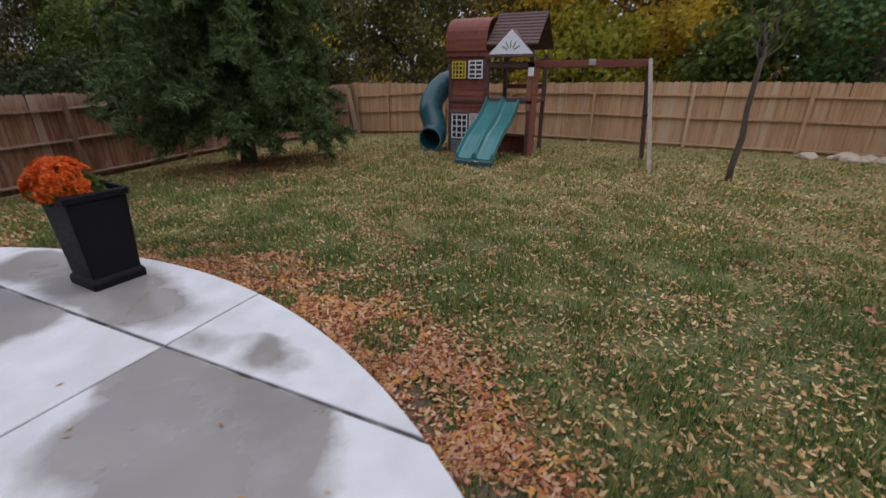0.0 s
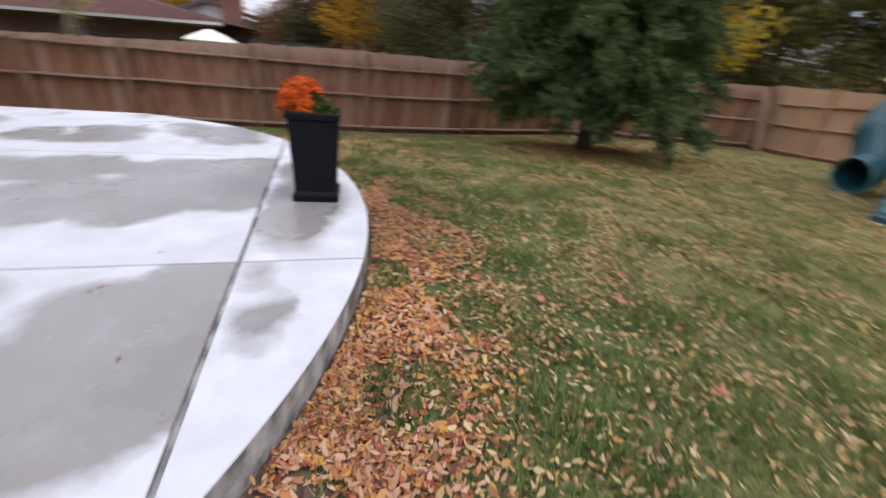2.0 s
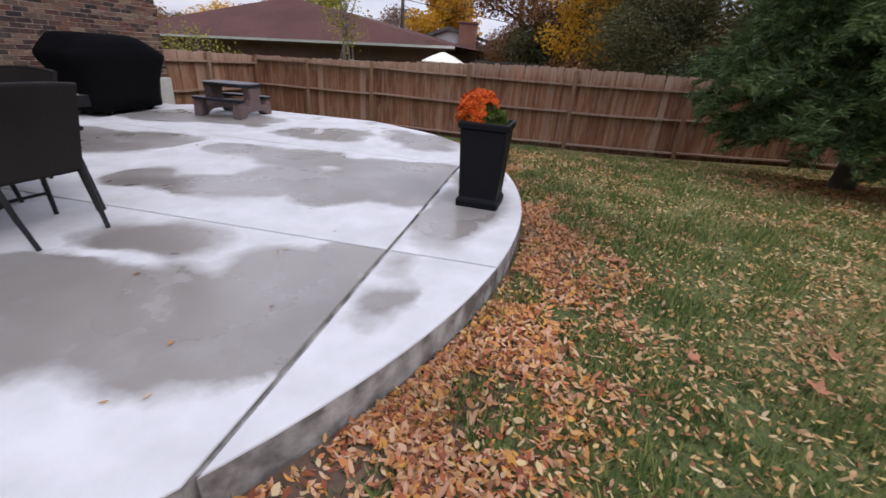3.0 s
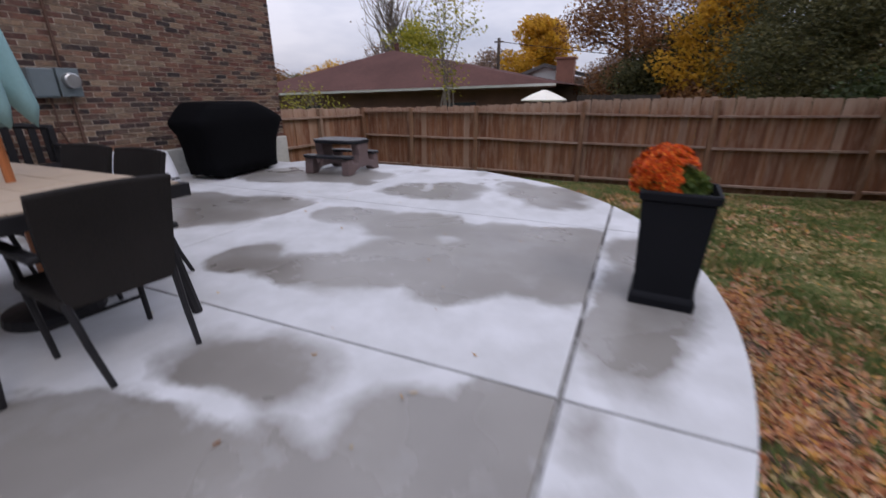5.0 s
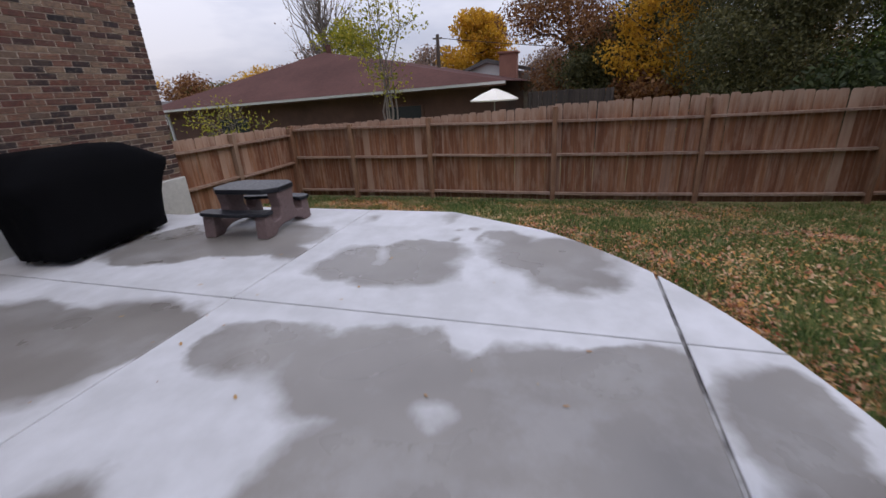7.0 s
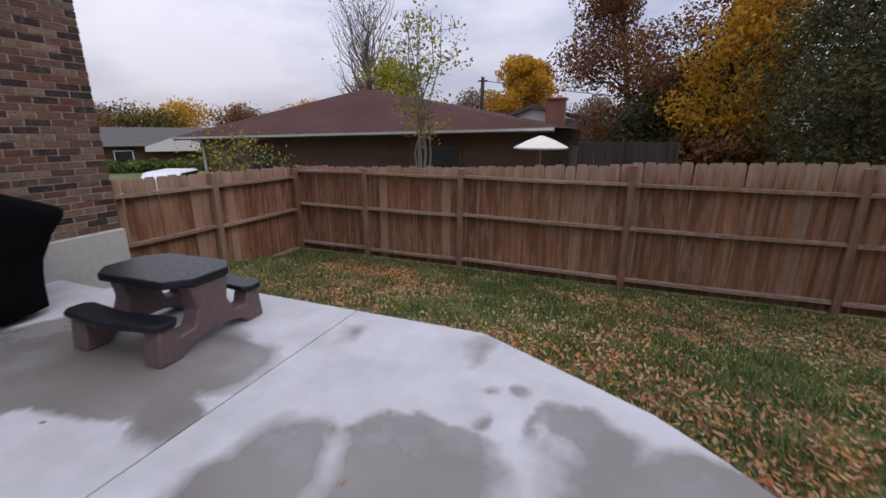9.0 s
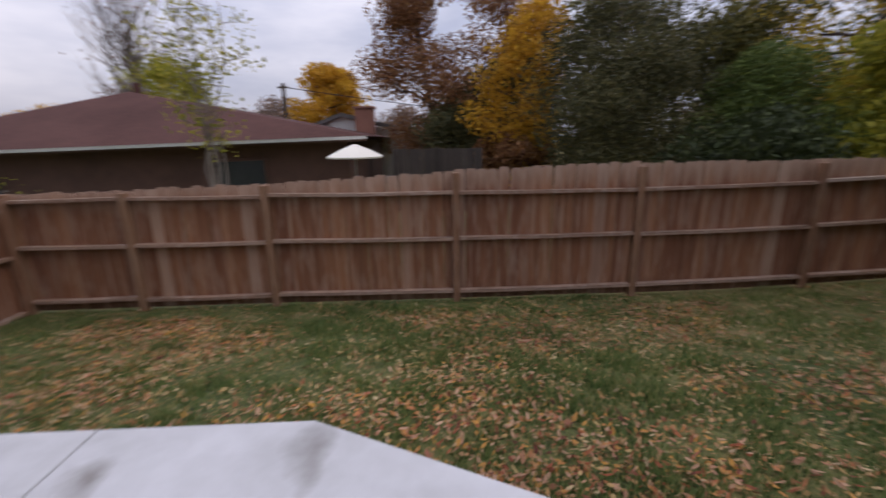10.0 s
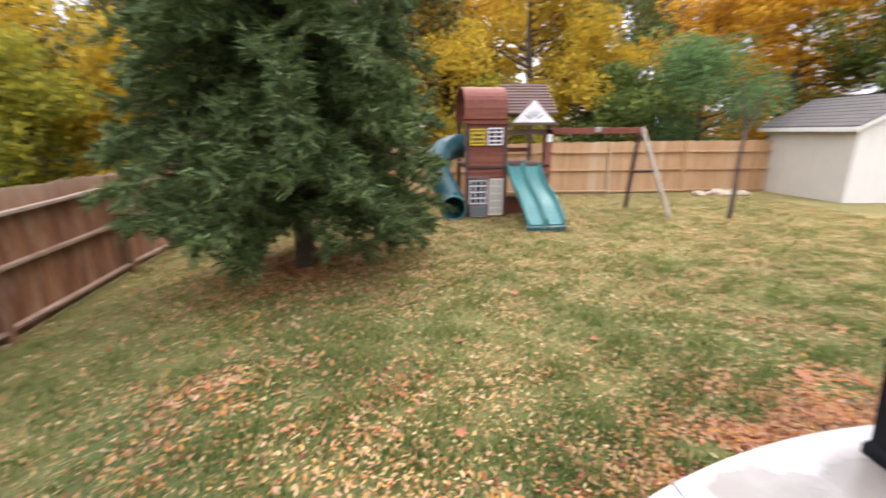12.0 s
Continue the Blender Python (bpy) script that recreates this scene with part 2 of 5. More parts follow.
def brick_material(name, island):
    k = Mat(name, 0.85).world()
    r = k.island() if island else k.random()
    tones = [(0.0, (0.012, 0.010, 0.012)), (0.14, (0.034, 0.020, 0.020)), (0.28, (0.175, 0.058, 0.038)), (0.42, (0.25, 0.135, 0.085)),
             (0.56, (0.115, 0.042, 0.032)), (0.70, (0.32, 0.21, 0.135)), (0.84, (0.045, 0.024, 0.022)), (1.0, (0.38, 0.27, 0.18))]
    other = k.math("FRACT", k.math("MULTIPLY", r, 7.31))
    c = k.mix(k.step(k.noise(13.0, 4.0, 0.6), 0.44, 0.58, 0.0, 0.30), k.ramp(r, tones), k.ramp(other, tones))
    c = k.mix(k.step(k.noise(21.0, 5.0, 0.65), 0.50, 0.64, 0.0, 0.40), c, (0.040, 0.030, 0.028))
    c = k.mix(k.step(k.noise(58.0, 4.0, 0.7), 0.47, 0.60, 0.0, 0.45), c, (0.030, 0.022, 0.020))
    c = k.mix(k.step(k.noise(29.0, 4.0), 0.56, 0.70, 0.0, 0.3), c, (0.42, 0.32, 0.23))
    return k.colour(c).bump(k.noise(70.0, 5.0, 0.7), 0.9, 0.008).m


def lawn_material():
    k = Mat("lawn", 0.95).world()
    fine = k.noise(38.0, 5.0, 0.7)
    big = k.noise(0.55, 4.0)
    c = k.mix(k.step(fine, 0.35, 0.66), (0.028, 0.042, 0.012), (0.125, 0.165, 0.042))
    place = k.n.new("ShaderNodeSeparateXYZ")
    k.link(k.pos, place.inputs[0])
    dry = k.math("ADD", k.step(big, 0.40, 0.66, 0.0, 0.4), k.step(place.outputs["Y"], 3.0, 8.0, 0.0, 0.4))
    c = k.mix(dry, c, (0.29, 0.225, 0.078))
    c = k.mix(k.step(k.noise(26.0, 4.0, 0.7), 0.56, 0.64, 0.0, 0.8), c, (0.40, 0.255, 0.10))
    return k.colour(c).bump(fine, 0.8, 0.03).m


M_SLABS = {key: concrete("damp_concrete", spots) for key, spots in DAMP.items()}
M_SLAB = concrete("dry_concrete", ([(0.3, -0.9, 0.8, 0.9)], [(5.0, 5.0, 0.1, 0.1)]))
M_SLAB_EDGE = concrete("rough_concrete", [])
M_FOUND = plain("foundation_concrete", (0.50, 0.49, 0.45), 0.9, vary=0.2, scale=20, bump=0.3)
M_BRICK, M_BRICKS = brick_material("brick", False), brick_material("bricks_joined", True)
M_MORTAR = plain("mortar", (0.48, 0.40, 0.33), 0.95, vary=0.2, scale=60, bump=0.4)
M_LAWN = lawn_material()
M_SOIL = plain("soil", (0.12, 0.075, 0.05), 0.95, vary=0.6, scale=45, bump=1.0)
M_PICKET = wood("picket_wood", (0.20, 0.072, 0.032), (0.35, 0.155, 0.072), (0.47, 0.335, 0.25), greyness=0.42, cap=True)
M_RAIL = wood("rail_wood", (0.31, 0.185, 0.125), (0.40, 0.26, 0.185), (0.50, 0.41, 0.35), along=(1.6, 1.6, 30), greyness=0.4)
M_POST = wood("post_wood", (0.215, 0.095, 0.048), (0.30, 0.16, 0.088), (0.34, 0.25, 0.18))
M_DARK_BOARD = wood("dark_board_wood", (0.036, 0.028, 0.024), (0.06, 0.045, 0.036), (0.09, 0.07, 0.06))
M_NPICKET = wood("pale_picket_wood", (0.46, 0.255, 0.125), (0.56, 0.345, 0.18), (0.50, 0.40, 0.29), greyness=0.25)
M_GRASS = dry_north(foliage("grass_blades", [(0.030, 0.074, 0.022), (0.080, 0.148, 0.036), (0.155, 0.215, 0.055), (0.34, 0.315, 0.11)], 0.6, 0.25))
M_LEAF_TAN = foliage("fallen_leaves", [(0.16, 0.072, 0.035), (0.40, 0.20, 0.085), (0.56, 0.39, 0.20), (0.48, 0.25, 0.08), (0.61, 0.45, 0.19), (0.60, 0.47, 0.29)], 0.7, 0.1)
M_LEAF_ORANGE = foliage("fresh_fallen_leaves", [(0.085, 0.032, 0.020), (0.36, 0.095, 0.04), (0.56, 0.22, 0.085), (0.66, 0.33, 0.06), (0.55, 0.29, 0.17), (0.66, 0.42, 0.26), (0.44, 0.15, 0.08)], 0.65, 0.1)
M_BIG_LEAF = plain("curled_brown_leaf", (0.38, 0.15, 0.075), 0.7, vary=0.35)
M_BARK = plain("bark", (0.085, 0.065, 0.05), 0.95, vary=0.4, scale=24, bump=0.8)
M_BARK_GREY = plain("grey_bark", (0.20, 0.17, 0.145), 0.95, vary=0.35, scale=24, bump=0.8)
M_NEEDLE = foliage("juniper_needles", [(0.028, 0.053, 0.020), (0.068, 0.114, 0.038), (0.122, 0.180, 0.058), (0.205, 0.26, 0.09)], 0.65, 0.15)
M_YELLOW = foliage("yellow_leaves", [(0.34, 0.23, 0.035), (0.58, 0.40, 0.04), (0.72, 0.50, 0.05), (0.44, 0.36, 0.06)], 0.6, 0.5)
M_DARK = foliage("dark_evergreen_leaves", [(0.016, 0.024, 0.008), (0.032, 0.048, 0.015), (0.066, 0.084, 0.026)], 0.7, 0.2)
# Darker copy of the olive leaves, the trees' shade put into the colour.
M_SHADE = foliage("shaded_olive_leaves", [(0.033, 0.037, 0.014), (0.072, 0.070, 0.025), (0.15, 0.13, 0.046)], 0.7, 0.2)
M_GOLD = foliage("golden_leaves", [(0.36, 0.18, 0.02), (0.62, 0.35, 0.035), (0.76, 0.47, 0.05)], 0.6, 0.5)
M_LIME = foliage("yellow_green_leaves", [(0.15, 0.165, 0.022), (0.33, 0.315, 0.04), (0.50, 0.42, 0.05)], 0.6, 0.5)
M_GREEN = foliage("green_leaves", [(0.05, 0.082, 0.02), (0.105, 0.155, 0.034), (0.20, 0.235, 0.05)], 0.6, 0.25)
M_OLIVE = foliage("olive_leaves", [(0.055, 0.060, 0.020), (0.13, 0.12, 0.032), (0.25, 0.20, 0.045)], 0.6, 0.25)
M_RUST = foliage("rust_leaves", [(0.10, 0.042, 0.022), (0.20, 0.085, 0.036), (0.35, 0.165, 0.05), (0.27, 0.16, 0.09)], 0.65, 0.35)
M_TWIG = foliage("bare_twigs", [(0.15, 0.11, 0.09), (0.24, 0.17, 0.14), (0.36, 0.22, 0.13)], 0.8, 0.3)
M_PINE = foliage("pine_leaves", [(0.07, 0.13, 0.05), (0.13, 0.23, 0.08), (0.18, 0.31, 0.10)], 0.6, 0.45)
M_BLACK_POT = plain("black_resin", (0.0085, 0.009, 0.0115), 0.55, vary=0.25, scale=40, bump=0.12, spec=0.12)
M_PETAL = foliage("orange_petals", [(0.40, 0.035, 0.006), (0.66, 0.085, 0.010), (0.80, 0.15, 0.015), (0.88, 0.32, 0.04)], 0.6, 0.2)
M_COVER = plain("black_cover_cloth", (0.0045, 0.0045, 0.0055), 0.9, vary=0.3, scale=9, bump=0.5, spec=0.07)
M_RUBBER = plain("black_rubber", (0.02, 0.02, 0.02), 0.7)
M_STEEL = plain("dull_steel", (0.45, 0.45, 0.45), 0.4, 0.9, vary=0.15)
M_WHITE_CLOTH = plain("white_vinyl_cover", (0.74, 0.75, 0.78), 0.5, vary=0.06, scale=8, bump=0.2)
M_INK = plain("dark_print", (0.05, 0.05, 0.06), 0.6)
M_TABLE_TOP = plain("black_plastic", (0.015, 0.016, 0.020), 0.36, vary=0.5, scale=30, bump=0.15, coarse=7.0, spec=0.22)
M_TABLE_LEG = plain("speckled_brown_plastic", (0.145, 0.098, 0.094), 0.6, vary=0.35, scale=90, bump=0.2, coarse=30.0)
M_WICKER = plain("dark_wicker", (0.020, 0.017, 0.016), 0.7, vary=0.45, scale=120, bump=0.6, spec=0.16)
M_FRAME = plain("dark_metal_frame", (0.025, 0.024, 0.026), 0.45, 0.2, spec=0.16)
M_STONE_TOP = plain("sandstone_tile", (0.44, 0.34, 0.25), 0.55, vary=0.22, scale=26, bump=0.2)
M_TEAL = plain("teal_umbrella_cloth", (0.24, 0.42, 0.44), 0.85, vary=0.15, scale=80, bump=0.2)
M_PALE_CLOTH = plain("cream_umbrella_cloth", (0.80, 0.76, 0.66), 0.85, vary=0.06, scale=80)
M_ORANGE_WOOD = wood("varnished_wood", (0.42, 0.13, 0.04), (0.45, 0.15, 0.05), (0.4, 0.15, 0.06), 0.4)
M_GREYBOX = plain("grey_painted_steel", (0.15, 0.185, 0.20), 0.5, 0.2, vary=0.15)
M_GLASS_DARK = plain("dark_glass", (0.03, 0.035, 0.04), 0.1, vary=0.2, bump=0.0)
M_PLAY_WOOD = wood("red_stained_wood", (0.19, 0.042, 0.025), (0.255, 0.068, 0.038), (0.25, 0.11, 0.075), 0.7, along=(1.6, 20, 30), greyness=0.3)
M_PLAY_DARK = wood("dark_stained_wood", (0.085, 0.040, 0.033), (0.11, 0.055, 0.043), (0.14, 0.09, 0.08), 0.75, along=(1.6, 30, 30))
M_PALE_WOOD = wood("weathered_grey_wood", (0.38, 0.31, 0.24), (0.42, 0.35, 0.28), (0.44, 0.40, 0.35), 0.8)
M_SLIDE = plain("teal_green_plastic", (0.035, 0.185, 0.180), 0.38, vary=0.22, scale=10, bump=0.06)
M_TUBE = plain("dark_teal_plastic", (0.017, 0.082, 0.096), 0.35, vary=0.2, scale=10, bump=0.05)
M_YELLOW_PAINT = plain("yellow_plastic", (0.62, 0.46, 0.03), 0.5, vary=0.12)
M_WHITE = plain("white_paint", (0.76, 0.77, 0.80), 0.5, vary=0.06, scale=30)
M_ROOF = plain("brown_shingle", (0.100, 0.050, 0.043), 0.95, spec=0.08, vary=0.32, scale=9, bump=0.6, coarse=0.7)
M_ROOF_GREY = plain("grey_shingle", (0.105, 0.096, 0.090), 0.9, vary=0.25, scale=60, bump=0.5)
M_SIDING = plain("pale_siding", (0.52, 0.49, 0.43), 0.75, vary=0.08, scale=20)
M_SIDING_WHITE = plain("white_siding", (0.68, 0.67, 0.64), 0.7, vary=0.06, scale=20)
M_HOUSE_BRICK = plain("far_brown_brick", (0.10, 0.052, 0.036), 0.9, vary=0.4, scale=45, bump=0.5)
M_CHIMNEY = plain("red_brick_far", (0.30, 0.14, 0.10), 0.9, vary=0.3, scale=40)
M_GUTTER = plain("pale_gutter", (0.60, 0.60, 0.58), 0.5, vary=0.08)
M_CAR = plain("white_car_paint", (0.75, 0.76, 0.78), 0.25, vary=0.04, bump=0.0)
M_STONE = plain("pale_rubble", (0.48, 0.40, 0.30), 0.9, vary=0.3, scale=12, bump=0.7)
M_COPPER = plain("red_sign_plastic", (0.45, 0.06, 0.05), 0.5)

# ---- mesh helpers ----


def part(name, bm, material, parent=None, label="", smooth=False):
    """Links a bmesh as one mesh object under a thing or a part."""
    me = bpy.data.meshes.new(name)
    bm.to_mesh(me)
    bm.free()
    if smooth:
        me.polygons.foreach_set("use_smooth", [True] * len(me.polygons))
    me.materials.append(material)
    ob = new(name, me)
    if parent:
        ob.parent = parent
    return tagged(ob, label)


def thing(name, label, category, at=None, group="", kind=""):
    ob = new(name)
    ob.empty_display_size = 0.1
    if at is not None:
        ob.matrix_world = at
    return tagged(ob, label, category, group, kind)


def box(bm, x0, x1, y0, y1, z0, z1, bevel=0.0, turn=None):
    """A box, its edges eased by bevel, turned by a matrix."""
    made = bmesh.ops.create_cube(bm, size=1.0)["verts"]
    bmesh.ops.scale(bm, vec=(x1 - x0, y1 - y0, z1 - z0), verts=made)
    bmesh.ops.translate(bm, vec=((x0 + x1) / 2, (y0 + y1) / 2, (z0 + z1) / 2), verts=made)
    if bevel:
        edges = list({e for v in made for e in v.link_edges})
        out = bmesh.ops.bevel(bm, geom=edges, offset=bevel, segments=2, profile=0.5, affect="EDGES")
        made = list({v for f in out["faces"] for v in f.verts} | {v for v in made if v.is_valid})
    if turn is not None:
        bmesh.ops.transform(bm, matrix=turn, verts=made)
    return bm


def boxed(*a, **k):
    return box(bmesh.new(), *a, **k)


def tube(bm, pts, radii, seg=8, cap=True):
    """A round bar through points, with a radius at each."""
    pts = [Vector(p) for p in pts]
    if isinstance(radii, (int, float)):
        radii = [radii] * len(pts)
    rings = []
    up = Vector((0.13, 0.21, 1)).normalized()
    for i, p in enumerate(pts):
        d = (pts[min(i + 1, len(pts) - 1)] - pts[max(i - 1, 0)]).normalized()
        side = d.cross(up)
        side = side.normalized() if side.length > 0.05 else d.cross(Vector((1, 0, 0))).normalized()
        other = side.cross(d).normalized()
        rings.append([bm.verts.new(p + radii[i] * (math.cos(2 * math.pi * j / seg) * side + math.sin(2 * math.pi * j / seg) * other)) for j in range(seg)])
    for a, b in zip(rings, rings[1:]):
        for j in range(seg):
            bm.faces.new((a[j], a[(j + 1) % seg], b[(j + 1) % seg], b[j]))
    if cap:
        bm.faces.new(rings[0][::-1])
        bm.faces.new(rings[-1])
    return bm


def loft(rings, cap=True):
    """A skin over rings of points with the same count each."""
    bm = bmesh.new()
    rows = [[bm.verts.new(p) for p in ring] for ring in rings]
    for a, b in zip(rows, rows[1:]):
        n = len(a)
        for j in range(n):
            bm.faces.new((a[j], a[(j + 1) % n], b[(j + 1) % n], b[j]))
    if cap:
        bm.faces.new(rows[0][::-1])
        bm.faces.new(rows[-1])
    bmesh.ops.recalc_face_normals(bm, faces=bm.faces[:])
    return bm


def prism(outline, z0, z1):
    """An upright prism over an outline in plan."""
    return loft([[(x, y, z0) for x, y in outline], [(x, y, z1) for x, y in outline]])


def panel(points, thick):
    """A flat panel through coplanar points, thick along its normal."""
    p = [Vector(q) for q in points]
    n = (p[1] - p[0]).cross(p[2] - p[0]).normalized() * thick
    return loft([p, [q + n for q in p]])


def flakes(name, verts, k, material, parent=None, label="", kind="stuff"):
    """Many small loose faces of k corners as one mesh; verts is an array of shape (n, k, 3)."""
    n = len(verts)
    me = bpy.data.meshes.new(name)
    me.vertices.add(n * k)
    me.vertices.foreach_set("co", np.ascontiguousarray(verts, dtype=np.float32).ravel())
    me.loops.add(n * k)
    me.loops.foreach_set("vertex_index", np.arange(n * k, dtype=np.int32))
    me.polygons.add(n)
    me.polygons.foreach_set("loop_start", np.arange(n, dtype=np.int32) * k)
    me.polygons.foreach_set("loop_total", np.full(n, k, dtype=np.int32))
    me.update(calc_edges=True)
    me.materials.append(material)
    ob = new(name, me)
    if parent:
        ob.parent = parent
    return tagged(ob, label, kind=kind)


def smooth01(v):
    v = np.clip(v, 0, 1)
    return v * v * (3 - 2 * v)


def ground_z(x, y):
    """Height of the lawn: it falls to the north and, more steeply, to the west fence."""
    x, y = np.asarray(x, float), np.asarray(y, float)
    north = -0.30 * np.clip((y - 2) / 12, 0, 1.4)
    west = smooth01((-5.6 - x) / 5.0) * (0.60 - 0.36 * smooth01((y - 2) / 8))
    far = 0.5 * smooth01((-11 - x) / 6)
    return -0.02 + north - west - far + 0.012 * np.sin(1.3 * x + 0.4) * np.cos(1.1 * y)


def gz(x, y):
    return float(ground_z(x, y))


# ---- large structure ----
SLAB = 0.15
bm = bmesh.new()
lines = lambda a, b, n: [a + (b - a) * i / n for i in range(n + 1)]
xs = [-400, -220, -120, -70, -45] + lines(-30, 16, 92) + [28, 45, 80, 150, 400]
ys = [-400, -220, -120, -70, -45] + lines(-26, 26, 104) + [40, 70, 120, 220, 400]
grid = [[bm.verts.new((x, y, gz(x, y))) for y in ys] for x in xs]
for i in range(len(xs) - 1):
    for j in range(len(ys) - 1):
        bm.faces.new((grid[i][j], grid[i + 1][j], grid[i + 1][j + 1], grid[i][j + 1]))
ground = part("ground", bm, M_LAWN, smooth=True)
tagged(ground, "leaf-strewn autumn lawn of green and straw-coloured grass", "lawn", kind="structure")


def slab_edge(x):
    """The slab's curved north edge."""
    return -2.52 + 4.5 * math.sqrt(max(0.0, 1 - ((x + 2.75) / 4.5) ** 2)) - 0.05 * max(0.0, abs(x + 2.75) - 2.6)


ARC_W = -6.2
outline_pts = [(-6.76, -4.0), (-6.76, -0.75)] + [(x, slab_edge(x)) for x in lines(ARC_W, 1.3, 60)] + [(1.6, -2.0), (1.6, -4.98), (-6.3, -4.98), (-6.3, -4.3)]


def clip(poly, axis, limit, keep_less):
    """The part of a plan outline on one side of a line."""
    out = []
    inside = lambda p: (p[axis] <= limit) == keep_less
    for a, b in zip(poly, poly[1:] + poly[:1]):
        if inside(a):
            out.append(a)
        if inside(a) != inside(b):
            f = (limit - a[axis]) / (b[axis] - a[axis])
            out.append((a[0] + (b[0] - a[0]) * f, a[1] + (b[1] - a[1]) * f))
    return out


patio = thing("patio", "pale concrete patio slab with dark damp patches and cut joints", "patio", kind="structure")
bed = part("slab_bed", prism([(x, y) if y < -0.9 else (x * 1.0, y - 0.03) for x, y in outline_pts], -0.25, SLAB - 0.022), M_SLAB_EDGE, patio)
XJ, YJ = [-9.0, -4.31, -1.85, 0.62, 5.0], [-9.0, -1.84, 1.22, 5.0]
for i in range(4):
    for j in range(3):
        cell = outline_pts
        for axis, limit, less in ((0, XJ[i] + 0.006, False), (0, XJ[i + 1] - 0.006, True), (1, YJ[j] + (0.011 if j == 2 else 0.004), False), (1, YJ[j + 1] - (0.011 if j == 1 else 0.004), True)):
            if cell:
                cell = clip(cell, axis, limit, less)
        if len(cell) < 3:
            continue
        bm = prism(cell, -0.2, SLAB)
        tops = [e for e in bm.edges if all(v.co.z > SLAB - 0.001 for v in e.verts)]
        bmesh.ops.bevel(bm, geom=tops, offset=0.008, segments=2, profile=0.5, affect="EDGES")
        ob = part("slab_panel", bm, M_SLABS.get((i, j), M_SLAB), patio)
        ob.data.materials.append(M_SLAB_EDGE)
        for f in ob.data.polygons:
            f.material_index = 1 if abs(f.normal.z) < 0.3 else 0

# The house: foundation, mortar wall behind real bricks.
HX, HY, HTOP, FTOP = -6.95, -5.0, 5.4, 0.53
house = thing("house", "brown and tan multicoloured brick house wall on concrete foundation", "house", kind="structure")
part("foundation", boxed(HX - 0.03, 9.0, -13.0, HY + 0.04, -0.9, FTOP, 0.015), M_FOUND, house, "bare concrete foundation band")
part("wall", boxed(HX + 0.008, 8.99, -12.98, HY - 0.003, FTOP, HTOP), M_MORTAR, house, "grey mortar bed of the wall")
part("roof", boxed(HX - 0.45, 9.4, -13.4, HY + 0.45, HTOP, HTOP + 0.16, 0.02), M_SIDING, house, "plain boxed eave")


# ---- fences ----
def picket_mesh(width, height, seed):
    """A dog-eared board."""
    w, c = width / 2, 0.02
    r = random.Random(seed)
    lean = r.uniform(-0.004, 0.004)
    pts = [(-w, 0), (w, 0), (w + lean, height - c), (w - c + lean, height), (-w + c + lean, height), (-w + lean, height - c)]
    bm = loft([[(x, -0.008, z) for x, z in pts], [(x, 0.008, z) for x, z in pts]])
    me = bpy.data.meshes.new("picket")
    bm.to_mesh(me)
    bm.free()
    return me


def fence(label, a, b, posts, base, top, mats, group, inward=1, step=0.145):
    """A board fence from a to b with posts at the distances given; base and top are functions of distance along it."""
    a, b = Vector((*a, 0)), Vector((*b, 0))
    length, d = (b - a).length, (b - a).normalized()
    yaw = math.degrees(math.atan2(d.y, d.x))
    root = thing("fence", label, "fence", pose(a.x, a.y, 0, 0, 0, yaw), group, "structure")
    r = random.Random(int(length * 100))
    for s in posts:
        bm = boxed(s - 0.045, s + 0.045, inward * 0.065 - 0.045, inward * 0.065 + 0.045, base(s) - 0.3, top(s) - 0.02 + r.uniform(-0.03, 0.02), 0.006)
        part("post", bm, mats[2], root)
    ends = sorted({0.0, *posts, length})
    for s0, s1 in zip(ends, ends[1:]):
        if s1 - s0 < 0.3:
            continue
        for lift in (0.17, 0.90, 1.50):
            z0, z1 = base(s0) + lift + r.uniform(-0.012, 0.012), base(s1) + lift + r.uniform(-0.012, 0.012)
            y0, y1 = sorted((inward * 0.011, inward * 0.098))
            ring = lambda s, z: [(s, y0, z - 0.02), (s, y1, z - 0.02), (s, y1, z + 0.02), (s, y0, z + 0.02)]
            part("rail", loft([ring(s0 + 0.002, z0), ring((s0 + s1) / 2, (z0 + z1) / 2 - r.uniform(0, 0.015)), ring(s1 - 0.002, z1)]), mats[1], root)
    shapes = []
    for i in range(6):
        me = picket_mesh(step - r.uniform(0.001, 0.004), 1.0, i)
        me.materials.append(mats[0])
        shapes.append(me)
    s = step / 2
    while s < length:
        p = new("picket", r.choice(shapes))
        p.parent = root
        z0 = base(s) + 0.03
        p.matrix_basis = pose(s, r.uniform(-0.003, 0.003), z0, 0, r.uniform(-0.35, 0.35), 0) @ Matrix.Diagonal((1, 1, top(s) - z0 + r.uniform(-0.02, 0.015), 1))
        s += step
    return root


WEST_X, SOUTH_Y = -10.34, -5.42
west_base = lambda s: gz(WEST_X, SOUTH_Y + s)
west_top = lambda s: 0.97 + 0.20 * float(smooth01(s / 7.5)) + 0.05 * float(smooth01((s - 4.5) / 3.0)) + 0.08 * float(smooth01((s - 12) / 9.0))
NW, NE = (WEST_X, 15.1), (7.6, 14.1)
# ---- vegetation ----


